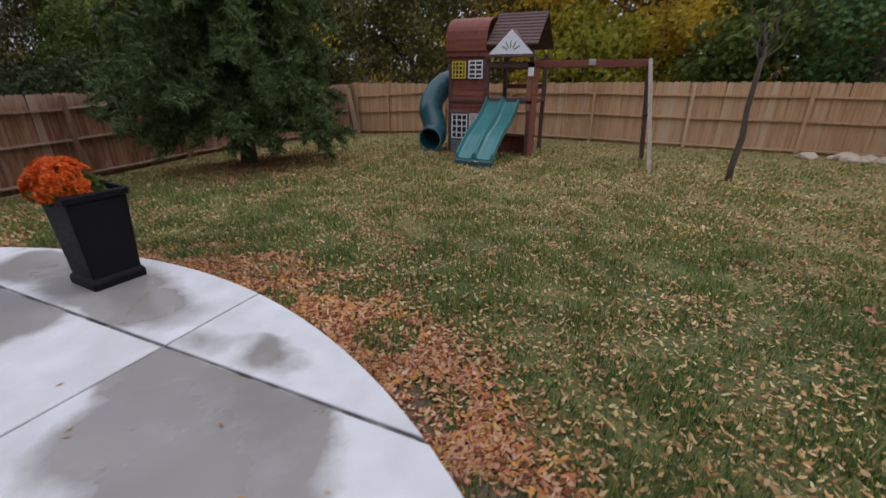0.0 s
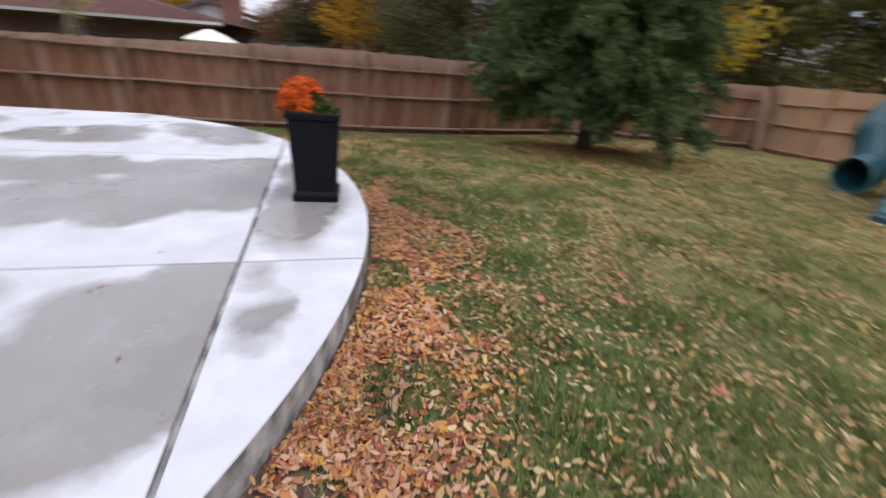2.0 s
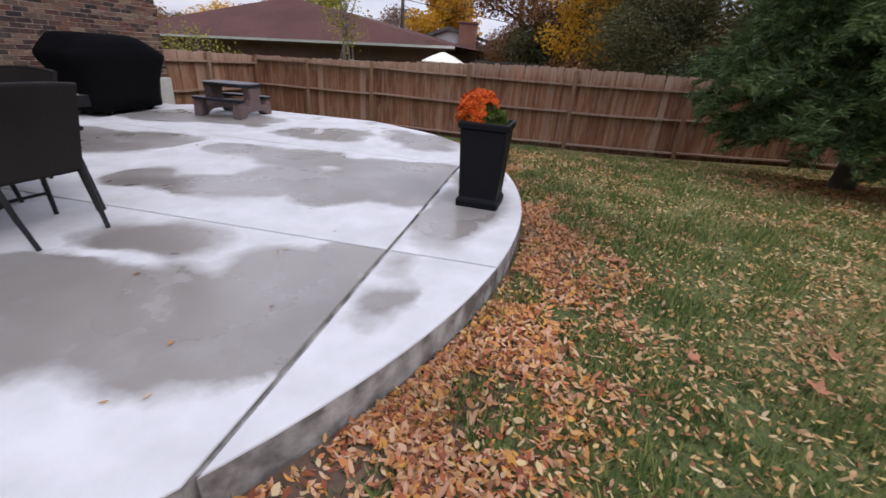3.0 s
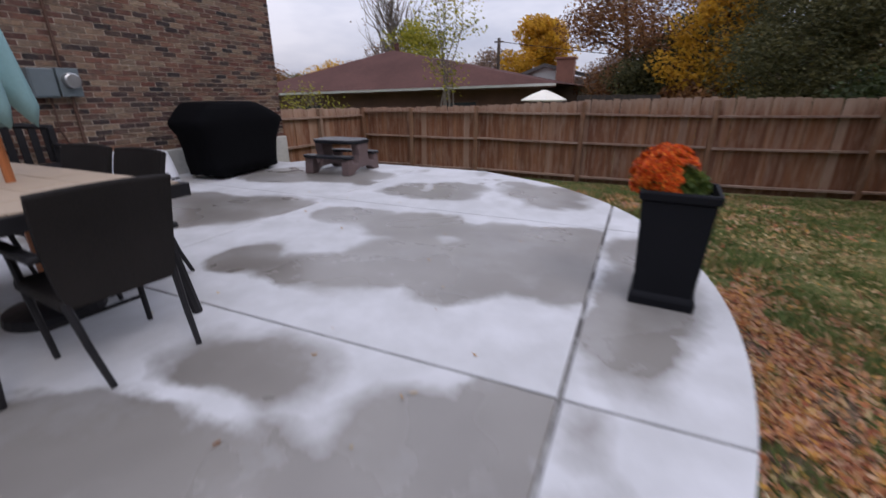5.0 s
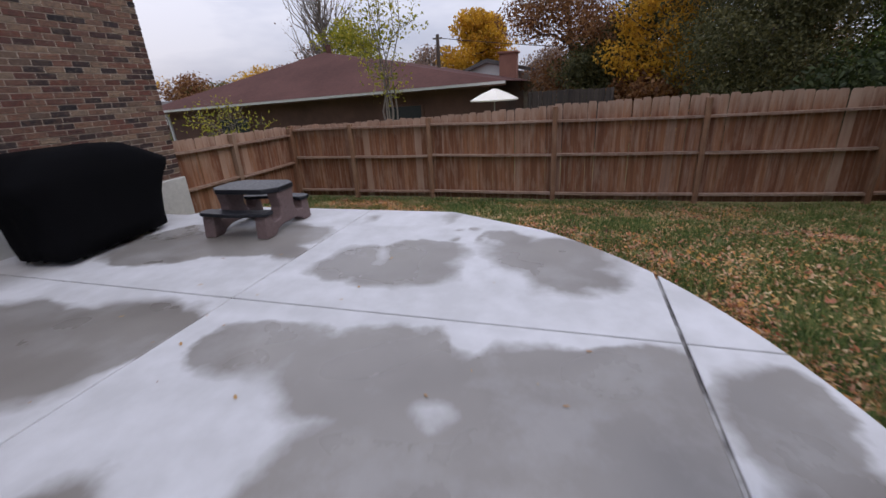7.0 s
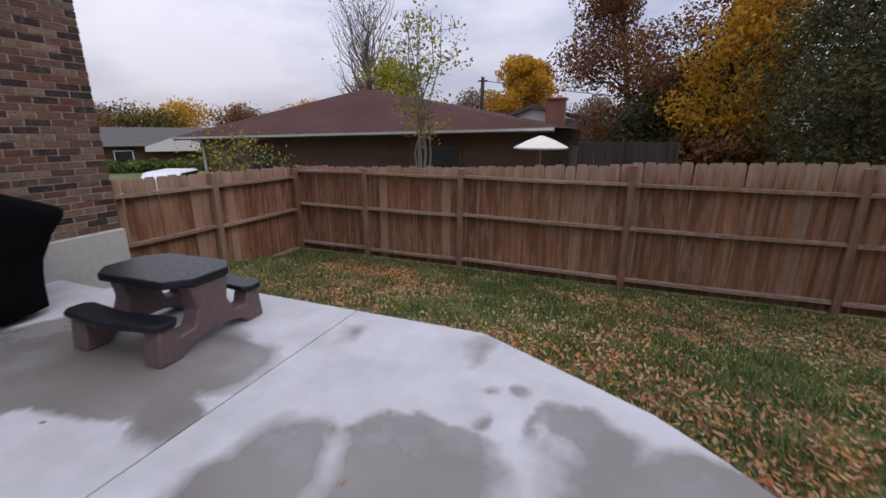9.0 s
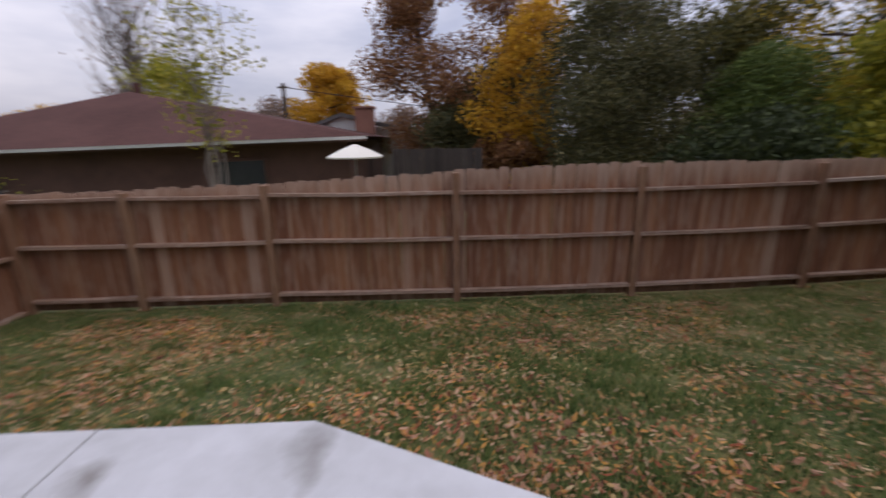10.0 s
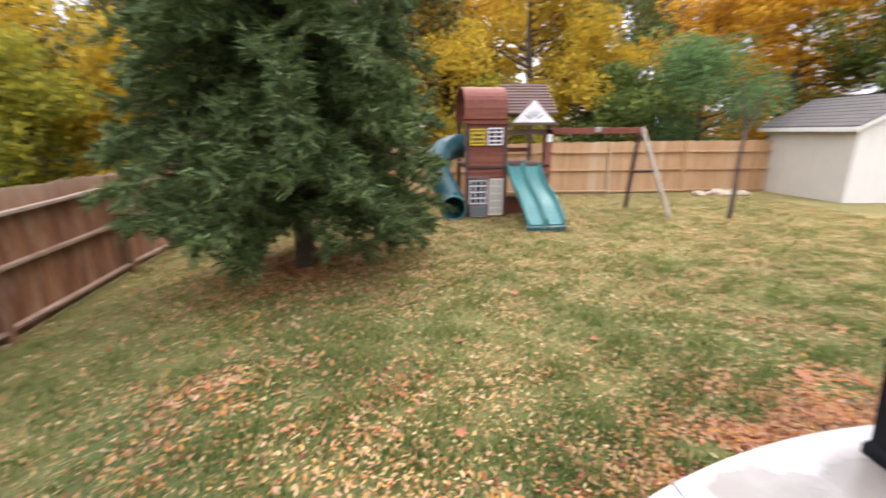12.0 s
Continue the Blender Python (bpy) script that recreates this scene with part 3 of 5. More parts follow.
def limb(bm, p0, p1, r0, r1, rng, bend=0.12, seg=7):
    """A tapering, slightly crooked limb."""
    p0, p1 = Vector(p0), Vector(p1)
    n = 5
    l = (p1 - p0).length
    pts, rad = [], []
    for i in range(n + 1):
        f = i / n
        w = bend * l * f * (1 - f) * 2
        pts.append(p0.lerp(p1, f) + Vector((rng.uniform(-w, w), rng.uniform(-w, w), rng.uniform(-w, w) * 0.6)))
        rad.append(r0 + (r1 - r0) * f)
    pts[0], pts[-1] = p0, p1
    tube(bm, pts, rad, seg)
    return pts


def leaf_cards(centres, spread, count, size, rng, squash=0.8, slim=0.55):
    """Small four-cornered leaves scattered round clump centres."""
    c = np.asarray(centres)[rng.integers(0, len(centres), count)]
    g = rng.normal(0, 1, (count, 3))
    g /= np.maximum(1.0, np.linalg.norm(g, axis=1, keepdims=True) / 1.7)
    p = c + g * np.asarray(spread) * np.array([1, 1, squash])
    a = rng.normal(0, 1, (count, 3))
    a /= np.linalg.norm(a, axis=1, keepdims=True)
    b = np.cross(a, rng.normal(0, 1, (count, 3)))
    b /= np.linalg.norm(b, axis=1, keepdims=True)
    s = size * rng.uniform(0.6, 1.4, (count, 1))
    a, b = a * s, b * s * slim
    return np.stack([p - a, p + b - a * 0.1, p + a, p - b - a * 0.1], 1)


def broadleaf(label, at, height, width, leaf_mat, bark, count=7000, size=0.12, seed=1, start=0.3, clumps=34, spread=0.42, group="", category="tree", stems=1, thin=1.0, up=(0.1, 0.65)):
    """A tree: tapered trunk, forked limbs, a crown of loose leaf clumps with gaps."""
    py, rng = random.Random(seed), np.random.default_rng(seed)
    root = thing("tree", label, category, pose(*at), group)
    bm = bmesh.new()
    tips = []
    for k in range(stems):
        lean = (py.uniform(-0.1, 0.1) * height, py.uniform(-0.1, 0.1) * height) if stems > 1 else (py.uniform(-0.03, 0.03) * height, py.uniform(-0.03, 0.03) * height)
        foot = (py.uniform(-0.2, 0.2), py.uniform(-0.2, 0.2)) if stems > 1 else (0, 0)
        r0 = height * 0.022 * thin / math.sqrt(stems)
        spine = limb(bm, (*foot, -0.3), (lean[0], lean[1], height * 0.9), r0, r0 * 0.2, py, 0.08, 9)
        for i in range(max(6, clumps // stems)):
            f = start + (0.98 - start) * (i + py.random()) / max(6, clumps // stems)
            base = Vector(spine[min(len(spine) - 1, int(f * 5))]).lerp(Vector(spine[min(len(spine) - 1, int(f * 5) + 1)]), f * 5 - int(f * 5)) if f < 0.99 else Vector(spine[-1])
            shape = math.sin(math.pi * min(1, (f - start) / (1.02 - start)) ** 0.75) * 0.85 + 0.22
            ang, reach = py.uniform(0, 2 * math.pi), width / 2 * shape * py.uniform(0.45, 1.1)
            tip = base + Vector((math.cos(ang) * reach, math.sin(ang) * reach, reach * py.uniform(*up)))
            limb(bm, base, tip, r0 * (1 - f) * 0.55 + 0.008 * thin, 0.006 * thin, py, 0.15, 5)
            tips.append(tip)
            tips.append(base.lerp(tip, 0.62) + Vector((py.uniform(-0.3, 0.3), py.uniform(-0.3, 0.3), py.uniform(-0.2, 0.3))) * width * 0.12)
            if count < 3000:
                for _ in range(4):
                    q = base.lerp(tip, py.uniform(0.4, 1.0))
                    limb(bm, q, q + Vector((py.uniform(-1, 1), py.uniform(-1, 1), py.uniform(0.2, 1.6))) * width * 0.1, 0.008 * thin, 0.003 * thin, py, 0.2, 4)
    part("trunk", bm, bark, root, smooth=True)
    if count:
        flakes("crown", leaf_cards(tips, width * spread * 0.24, count, size, rng), 4, leaf_mat, root, kind="")
    return root


def conifer(label, at, height, radius, mat, seed, branches=150, twigs=26, needles=9, needle=0.075, droop=0.16, low=0.07, name="juniper_tree"):
    """An evergreen with whorls of hanging branches set with sprays of needles."""
    py, rng = random.Random(seed), np.random.default_rng(seed)
    root = thing(name, label, "tree", pose(*at))
    bm = bmesh.new()
    tube(bm, [(0, 0, -0.3), (0.02, 0.01, 0.5), (-0.02, 0.03, height * 0.5), (0.03, 0, height * 0.97)], [0.19, 0.15, 0.09, 0.012], 10)
    sprays = []
    for i in range(branches):
        f = low + (1 - low) * ((i + py.random()) / branches) ** 1.15
        z = height * f
        reach = radius * (1 - f) ** 0.62 * py.uniform(0.68, 1.08) * (0.75 + 0.25 * min(1.0, (f - low) / 0.12)) + 0.12
        ang = i * 2.399 + py.uniform(-0.4, 0.4)
        d = Vector((math.cos(ang), math.sin(ang), 0))
        rise = py.uniform(0.05, 0.6)
        pts = [Vector((0, 0, z)) + d * reach * t + Vector((0, 0, reach * (rise * t - (droop + rise) * t * t * 1.25))) for t in (0, 0.25, 0.5, 0.75, 1.0)]
        tube(bm, pts, [0.03 * (1 - f) + 0.012, 0.02, 0.014, 0.009, 0.004], 5)
        for k in range(twigs):
            t = 0.12 + 0.90 * ((k + py.random()) / twigs) ** 0.72
            j = min(3, int(t * 4))
            p = pts[j].lerp(pts[j + 1], min(1.0, t * 4 - j))
            side = d.cross(Vector((0, 0, 1))) * py.choice((-1, 1))
            out = (d * py.uniform(0.2, 1.0) + side * py.uniform(0.2, 1.1) + Vector((0, 0, py.uniform(-0.85, 0.7)))).normalized()
            sprays.append((p, out, (0.34 - 0.14 * t) * py.uniform(0.7, 1.35) * (0.55 + 0.45 * radius / 2.6)))
    part("trunk", bm, M_BARK, root, smooth=True)
    base = np.array([s[0] for s in sprays]).repeat(needles, 0)
    axis = np.array([s[1] for s in sprays]).repeat(needles, 0)
    long = np.array([s[2] for s in sprays]).repeat(needles, 0)[:, None]
    n = len(base)
    p = base + axis * long * rng.uniform(0, 1, (n, 1)) + rng.normal(0, 0.022, (n, 3))
    a = axis + rng.normal(0, 0.38, (n, 3))
    a /= np.linalg.norm(a, axis=1, keepdims=True)
    b = np.cross(a, rng.normal(0, 1, (n, 3)))
    b /= np.linalg.norm(b, axis=1, keepdims=True)
    s = needle * rng.uniform(0.6, 1.5, (n, 1))
    flakes("crown", np.stack([p - a * s * 0.4 + b * s * 0.13, p + a * s, p - a * s * 0.4 - b * s * 0.13], 1), 3, mat, root, kind="")
    return root


TREE_AT = (-7.15, 6.68)
conifer("large dark green juniper with low drooping branches on the lawn", (*TREE_AT, gz(*TREE_AT)), 8.6, 2.55, M_NEEDLE, 5, 380, 46, 28, 0.074, 0.11, 0.094)

# ---- neighbouring houses ----


def roofed(name, label, wall_mat, roof_mat, x0, x1, y0, y1, z0, eave, over, apex, ridge_end, turn=None):
    """A house with walls, a hipped roof whose ridge runs along x, a fascia and gutter."""
    root = thing(name, label, "house")
    part("wall", boxed(x0, x1, y0, y1, z0, eave), wall_mat, root)
    a, b, c, d = (x1 + over, y0 - over, eave), (x1 + over, y1 + over, eave), (x0 - over, y1 + over, eave), (x0 - over, y0 - over, eave)
    bm = bmesh.new()
    v = [bm.verts.new(p) for p in (a, b, c, d, apex, ridge_end)]
    for f in ((0, 1, 4), (1, 2, 5, 4), (2, 3, 5), (3, 0, 4, 5), (3, 2, 1, 0)):
        bm.faces.new([v[i] for i in f])
    part("roof", bm, roof_mat, root)
    part("fascia", boxed(x1 + over - 0.02, x1 + over + 0.03, y0 - over, y1 + over, eave - 0.12, eave - 0.002), M_HOUSE_BRICK, root)
    prof = [(0.0, 0.0), (0.0, -0.07), (0.06, -0.07), (0.08, 0.0), (0.07, 0.0), (0.055, -0.06), (0.01, -0.06), (0.01, 0.0)]
    part("gutter", loft([[(x1 + over + 0.035 + u, y, eave - 0.005 + w) for u, w in prof] for y in (y0 - over, y1 + over)]), M_GUTTER, root)
    return root


NX = -14.9
nb = roofed("neighbour_house", "low brown brick house with a brown shingle hip roof", M_HOUSE_BRICK, M_ROOF, -27.0, NX - 0.4, -13.9, -1.95, -1.4, 1.52, 0.55, (-18.6, -8.95, 3.14), (-25.0, -8.95, 3.14))
AWAY = Matrix.Translation((-4.04, 0, 1.57)) @ Matrix.Diagonal((1.5, 1.5, 1.5, 1)) @ Matrix.Translation((4.04, 0, -1.57))
nb.matrix_world = AWAY @ Matrix.Translation((0, -7.9, 1.5)) @ pose(0, 0, 0, 1.35) @ Matrix.Translation((0, 7.9, -1.5))
for y in (-4.6, -10.9):
    w = part("window", boxed(NX - 0.40, NX - 0.36, y - 0.65, y + 0.65, 0.1, 1.1, 0.01), M_HOUSE_BRICK, nb)
    part("pane", boxed(NX - 0.355, NX - 0.345, y - 0.58, y + 0.58, 0.16, 1.04), M_GLASS_DARK, w)
part("vent_pipe", tube(bmesh.new(), [(-18.9, -8.9, 3.0), (-18.9, -8.9, 3.42)], 0.10, 10), M_ROOF, nb)
part("downspout", tube(bmesh.new(), [(NX - 0.28, -13.75, 1.45), (NX - 0.38, -13.75, 1.2), (NX - 0.38, -13.75, -1.3)], 0.05, 8), M_GUTTER, nb)

ch = thing("far_house", "distant pale gabled house with a red brick chimney", "house")
part("wall", boxed(-41.0, -34.0, -8.4, 1.0, -1.5, 2.2), M_SIDING, ch)
part("roof", loft([[(-33.6, -8.9, 2.05), (-33.6, -5.4, 3.35), (-33.6, 1.5, 1.6), (-33.6, 1.5, 1.4), (-33.6, -5.4, 3.1), (-33.6, -8.9, 1.85)], [(-41.5, -8.9, 2.05), (-41.5, -5.4, 3.35), (-41.5, 1.5, 1.6), (-41.5, 1.5, 1.4), (-41.5, -5.4, 3.1), (-41.5, -8.9, 1.85)]]), M_ROOF_GREY, ch)
part("gable", panel([(-33.95, -8.4, 2.15), (-33.95, -2.4, 2.2), (-33.95, -5.4, 3.12)], -0.04), M_SIDING_WHITE, ch)
chim = part("chimney", boxed(-33.4, -32.4, -4.35, -3.2, -1.4, 3.5, 0.03), M_CHIMNEY, ch)
part("chimney_cap", boxed(-33.5, -32.3, -4.45, -3.1, 3.5, 3.62, 0.02), M_CHIMNEY, chim)

lh = thing("street_house", "distant brick bungalow with a grey roof and white gable", "house", pose(-27.6, -35.2, 0.1, 0, 0, -38))
part("wall", boxed(-6.0, 6.0, -3.0, 3.0, -2.0, 0.45), M_HOUSE_BRICK, lh)
part("roof", loft([[(-6.5, -3.6, 0.4), (-6.5, 0, 1.75), (-6.5, 3.6, 0.4)], [(6.5, -3.6, 0.4), (6.5, 0, 1.75), (6.5, 3.6, 0.4)]]), M_ROOF_GREY, lh)
part("porch_gable", panel([(-4.4, 3.66, 0.0), (-0.2, 3.66, 0.0), (-0.2, 3.66, 0.35), (-2.3, 3.66, 1.1), (-4.4, 3.66, 0.35)], 0.1), M_SIDING_WHITE, lh)
for x in (1.2, 3.6):
    w = part("window", boxed(x - 0.6, x + 0.6, 2.99, 3.05, -0.9, 0.1, 0.01), M_WHITE, lh)
    part("pane", boxed(x - 0.52, x + 0.52, 3.055, 3.065, -0.82, 0.02), M_GLASS_DARK, w)


def car_at(at, yaw):
    root = thing("car", "white hatchback parked beyond the fence", "car", pose(*at, 0, 0, yaw))
    half = 0.85
    side = [(-2.1, 0.3), (2.1, 0.3), (2.15, 0.65), (1.95, 0.82), (1.0, 0.95), (0.35, 1.42), (-1.3, 1.45), (-1.95, 1.05), (-2.12, 0.85)]
    bm = loft([[(x, y, z) for x, z in [(px * (1 - 0.04 * e), 0.3 + (pz - 0.3) * (1 - 0.05 * e)) for px, pz in side]] for y, e in ((-half, 1), (-half * 0.8, 0), (half * 0.8, 0), (half, 1))])
    part("body", bm, M_CAR, root)
    for y in (-0.852, 0.852):
        s = 1 if y > 0 else -1
        pts = [(0.9, y, 0.95), (0.32, y, 1.34), (-1.25, y, 1.36), (-1.7, y, 1.0)]
        part("side_window", panel(pts if s < 0 else pts[::-1], 0.012), M_GLASS_DARK, root)
        for x in (-1.3, 1.35):
            wheel = part("wheel", tube(bmesh.new(), [(x, y - 0.10 * s, 0.32), (x, y + 0.03 * s, 0.32)], 0.32, 20), M_RUBBER, root)
            part("rim", tube(bmesh.new(), [(x, y + 0.03 * s, 0.32), (x, y + 0.04 * s, 0.32)], 0.2, 16), M_STEEL, wheel)
    return root


car_at((-17.9, -19.6, -1.68), 25)
hedge_rng = np.random.default_rng(8)
hedge = thing("hedge", "dark clipped hedge before the bungalow", "hedge")
flakes("leaf_mass", leaf_cards([(-22.6 + 0.5 * i, -30.6 - 0.42 * i + 0.2 * (i % 3), -1.0 + 0.15 * (i % 2)) for i in range(-8, 10)], 0.42, 6000, 0.13, hedge_rng), 4, M_GREEN, hedge, kind="")

pole = thing("utility_pole", "brown wooden utility pole with a crossarm", "utility pole")
part("shaft", tube(bmesh.new(), [(-32, -8.4, -1.5), (-32, -8.4, 4.95)], [0.16, 0.11], 10), M_BARK, pole)
part("crossarm", boxed(-32.06, -31.94, -8.72, -8.08, 4.66, 4.76, 0.01), M_BARK, pole)
wire = thing("power_line", "thin black overhead cable sagging between poles", "cable")
part("strand", tube(bmesh.new(), [(-32, -8.2 + 24 * f, 4.7 - 2.6 * f - 1.2 * f * (1 - f)) for f in lines(0, 1, 14)], 0.022, 5), M_RUBBER, wire)
pu = thing("patio_umbrella", "open cream patio umbrella beyond the fence", "umbrella", pose(-19.2, -2.4, 0))
part("pole", tube(bmesh.new(), [(0, 0, -1.2), (0, 0, 1.4)], 0.025, 8), M_STEEL, pu)
ring8 = lambda r, z: [(r * math.cos(math.pi * k / 4 + 0.3), r * math.sin(math.pi * k / 4 + 0.3), z) for k in range(8)]
part("canopy", loft([ring8(0.92, 1.00), ring8(0.94, 1.05), ring8(0.48, 1.28), ring8(0.06, 1.44), ring8(0.05, 1.40), ring8(0.47, 1.25), ring8(0.91, 1.03)]), M_PALE_CLOTH, pu)

# ---- background trees ----
def wild(label, mat, x, y, h, w, seed, bark=None, count=7000, size=0.12, **k):
    return broadleaf(label, (x, y, gz(x, y)), h, w, mat, bark or M_BARK, seed=seed, count=int(count * 1.5), size=size * 0.78, **k)


wild("tall bare-branched winter tree behind the roofs", M_RUST, -36.6, -19.4, 12.6, 7.0, 11, M_BARK_GREY, count=300, clumps=130, thin=1.0, up=(1.2, 2.4), start=0.15)
wild("yellow-olive tree behind the brown roof", M_LIME, -31.0, -14.2, 7.6, 5.0, 10, count=5000, size=0.13, start=0.3)
wild("slender multi-stemmed sapling with sparse lime leaves", M_LIME, -15.4, -5.1, 6.3, 2.1, 12, M_BARK_GREY, count=700, size=0.075, clumps=36, stems=6, start=0.45, thin=0.7, spread=0.5)
wild("bushy yellow-leaved shrub by the neighbouring wall", M_LIME, -12.6, -9.1, 2.3, 2.4, 13, M_BARK_GREY, count=520, size=0.055, stems=5, clumps=20, thin=0.6)
wild("round golden maple far behind the houses", M_GOLD, -51.0, -9.8, 10.6, 6.6, 14, count=7000, size=0.24)
wild("rust-leaved oak with thinning crown", M_RUST, -27.5, 0.1, 11.0, 6.0, 15, count=15000, size=0.10, start=0.12)
wild("rust-leaved oak with thinning crown", M_RUST, -30.5, 4.5, 12.0, 6.5, 16, count=9000, size=0.12, start=0.15)
wild("golden-yellow tree with a narrow drooping crown", M_GOLD, -23.0, 3.9, 8.6, 3.7, 17, count=6500, size=0.11, start=0.08)
wild("half-bare tree with grey-brown twigs", M_OLIVE, -24.5, 7.2, 11.0, 6.0, 18, M_BARK_GREY, count=4200, size=0.12, start=0.15, thin=0.8)
wild("dense dark green round shrub-tree behind the fence", M_GREEN, -17.6, 10.0, 5.0, 4.8, 19, count=24000, size=0.066, start=0.04)
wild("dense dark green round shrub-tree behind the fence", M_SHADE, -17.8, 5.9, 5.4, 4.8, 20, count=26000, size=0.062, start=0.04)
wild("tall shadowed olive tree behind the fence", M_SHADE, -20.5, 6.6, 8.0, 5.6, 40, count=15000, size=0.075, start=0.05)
wild("tall olive-leaved tree behind the fence", M_OLIVE, -20.0, 10.8, 7.0, 4.6, 41, count=14000, size=0.09, start=0.05)
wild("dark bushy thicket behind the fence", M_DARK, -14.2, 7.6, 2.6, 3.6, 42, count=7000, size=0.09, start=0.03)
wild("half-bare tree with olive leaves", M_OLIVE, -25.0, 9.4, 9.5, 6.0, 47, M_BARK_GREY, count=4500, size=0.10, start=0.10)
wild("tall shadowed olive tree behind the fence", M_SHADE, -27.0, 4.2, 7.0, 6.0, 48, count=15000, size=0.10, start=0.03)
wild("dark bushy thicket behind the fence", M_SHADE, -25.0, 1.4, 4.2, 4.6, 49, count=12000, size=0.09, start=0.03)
wild("low russet bushy thicket along the fence", M_RUST, -22.6, 3.4, 2.9, 3.0, 43, count=6000, size=0.12, start=0.03)
wild("yellow-green maple sapling behind the fence", M_LIME, -14.6, 11.2, 5.0, 3.8, 21, count=8000, size=0.11, start=0.08)
wild("tall yellow-leaved tree with bare upper twigs", M_YELLOW, -19.0, 14.5, 10.5, 6.5, 22, count=5500, size=0.14, start=0.3)
wild("half-bare tree with olive leaves", M_OLIVE, -22.0, 12.0, 11.0, 6.0, 23, M_BARK_GREY, count=3500, size=0.13, start=0.2)
wild("dark olive tree of the wood edge", M_OLIVE, -14.0, 16.4, 8.0, 5.5, 24, count=9000, size=0.13, start=0.06)
wild("dense olive tree of the wood edge", M_OLIVE, -9.6, 19.2, 8.6, 6.0, 25, count=10000, size=0.13, start=0.06)
wild("dark olive tree of the wood edge", M_OLIVE, -5.2, 19.6, 9.5, 5.5, 26, count=8000, size=0.13, start=0.1)
wild("tall golden-leaved tree of the wood edge", M_YELLOW, 0.6, 21.8, 11.5, 7.0, 27, count=9000, size=0.15, start=0.12)
wild("bright yellow tree behind the play tower", M_YELLOW, 2.6, 18.6, 7.6, 4.6, 44, count=8000, size=0.11, start=0.1)
wild("bright yellow tree behind the play tower", M_YELLOW, -3.4, 18.4, 6.2, 4.6, 45, count=6000, size=0.11, start=0.1)
wild("bright golden tree beyond the pine", M_GOLD, 9.0, 20.5, 9.4, 5.6, 46, count=8000, size=0.13, start=0.1)
wild("tall golden-leaved tree of the wood edge", M_GOLD, -2.6, 24.0, 12.5, 7.0, 28, count=7000, size=0.16, start=0.2)
wild("half-bare grey tree with a tall trunk", M_OLIVE, 3.6, 20.2, 12.5, 6.0, 29, M_BARK_GREY, count=2600, size=0.13, start=0.3)
wild("olive and green understorey tree", M_GREEN, 3.2, 17.8, 4.6, 4.6, 30, count=9000, size=0.12, start=0.05)
wild("low yellow-green tree behind the fence", M_LIME, -1.6, 17.6, 4.2, 4.4, 31, count=8000, size=0.12, start=0.05)
wild("orange-leaved tree beyond the shed", M_GOLD, 11.6, 18.4, 10.0, 5.5, 32, count=9000, size=0.15, start=0.15)
wild("dark green tree beyond the shed", M_GREEN, 13.6, 16.0, 9.0, 5.0, 33, count=9000, size=0.14, start=0.1)
wild("soft light green tree behind the fence", M_PINE, 6.2, 16.4, 5.6, 5.0, 34, count=12000, size=0.09, start=0.05)
wild("yellow-green maple sapling behind the fence", M_YELLOW, -13.2, 13.6, 5.6, 4.0, 35, count=6000, size=0.12, start=0.1)
wild("dark green tree of the wood edge", M_GREEN, -19.5, 18.5, 9.0, 6.5, 36, count=9000, size=0.14, start=0.06)
for k in range(16):
    a = k * 0.41
    x, y = -62 + 3.1 * (k % 3) + 1.5 * k * (k > 8), -46 + 7.2 * k
    wild("hazy autumn tree on the skyline", (M_TWIG, M_RUST, M_TWIG, M_OLIVE)[k % 4], x, min(y, 62), 4.6 + 1.0 * ((k * 7) % 5), 8.0, 60 + k, count=4200, size=0.20, start=0.05, clumps=30, group="skyline trees")
for k in range(9):
    x, y = -30 - 3.6 * k, -66 + 3.4 * k + 2.0 * (k % 2)
    wild("hazy autumn tree beyond the bungalow", (M_OLIVE, M_GOLD, M_RUST)[k % 3], x, y, 4.3 + 0.8 * ((k * 5) % 3), 9.0, 140 + k, count=4200, size=0.2, start=0.05, clumps=30, group="skyline trees")
for k in range(9):
    x, y = -22 + 5.2 * k, 29 + 2.5 * ((k * 5) % 3)
    wild("tall autumn tree deep in the wood", (M_OLIVE, M_YELLOW, M_GREEN, M_RUST)[k % 4], x, y, 12.5 + 1.1 * ((k * 3) % 4), 8.0, 90 + k, count=5000, size=0.24, start=0.05, clumps=26, group="wood trees")
for k in range(7):
    x, y = 10 + 4.0 * (k % 2), -30 + 8 * k
    wild("autumn tree beyond the yard", (M_GREEN, M_YELLOW, M_OLIVE)[k % 3], 17 + x, y, 10.0, 7.0, 120 + k, count=3000, size=0.26, start=0.08, clumps=20, group="yard-edge trees")

# ---- planter ----
PLANT = Matrix.Translation((-3.02, 1.62, SLAB)) @ pose(0, 0, 0, 0, 0, -4)


def ring4(h, z, c=0.012):
    """A square ring with eased corners, half width h."""
    out = []
    for sx, sy in ((1, 1), (-1, 1), (-1, -1), (1, -1)):
        a, b = (sx * h, sy * (h - c)), (sx * (h - c), sy * h)
        out += [(*a, z), (*b, z)] if sx * sy > 0 else [(*b, z), (*a, z)]
    return out


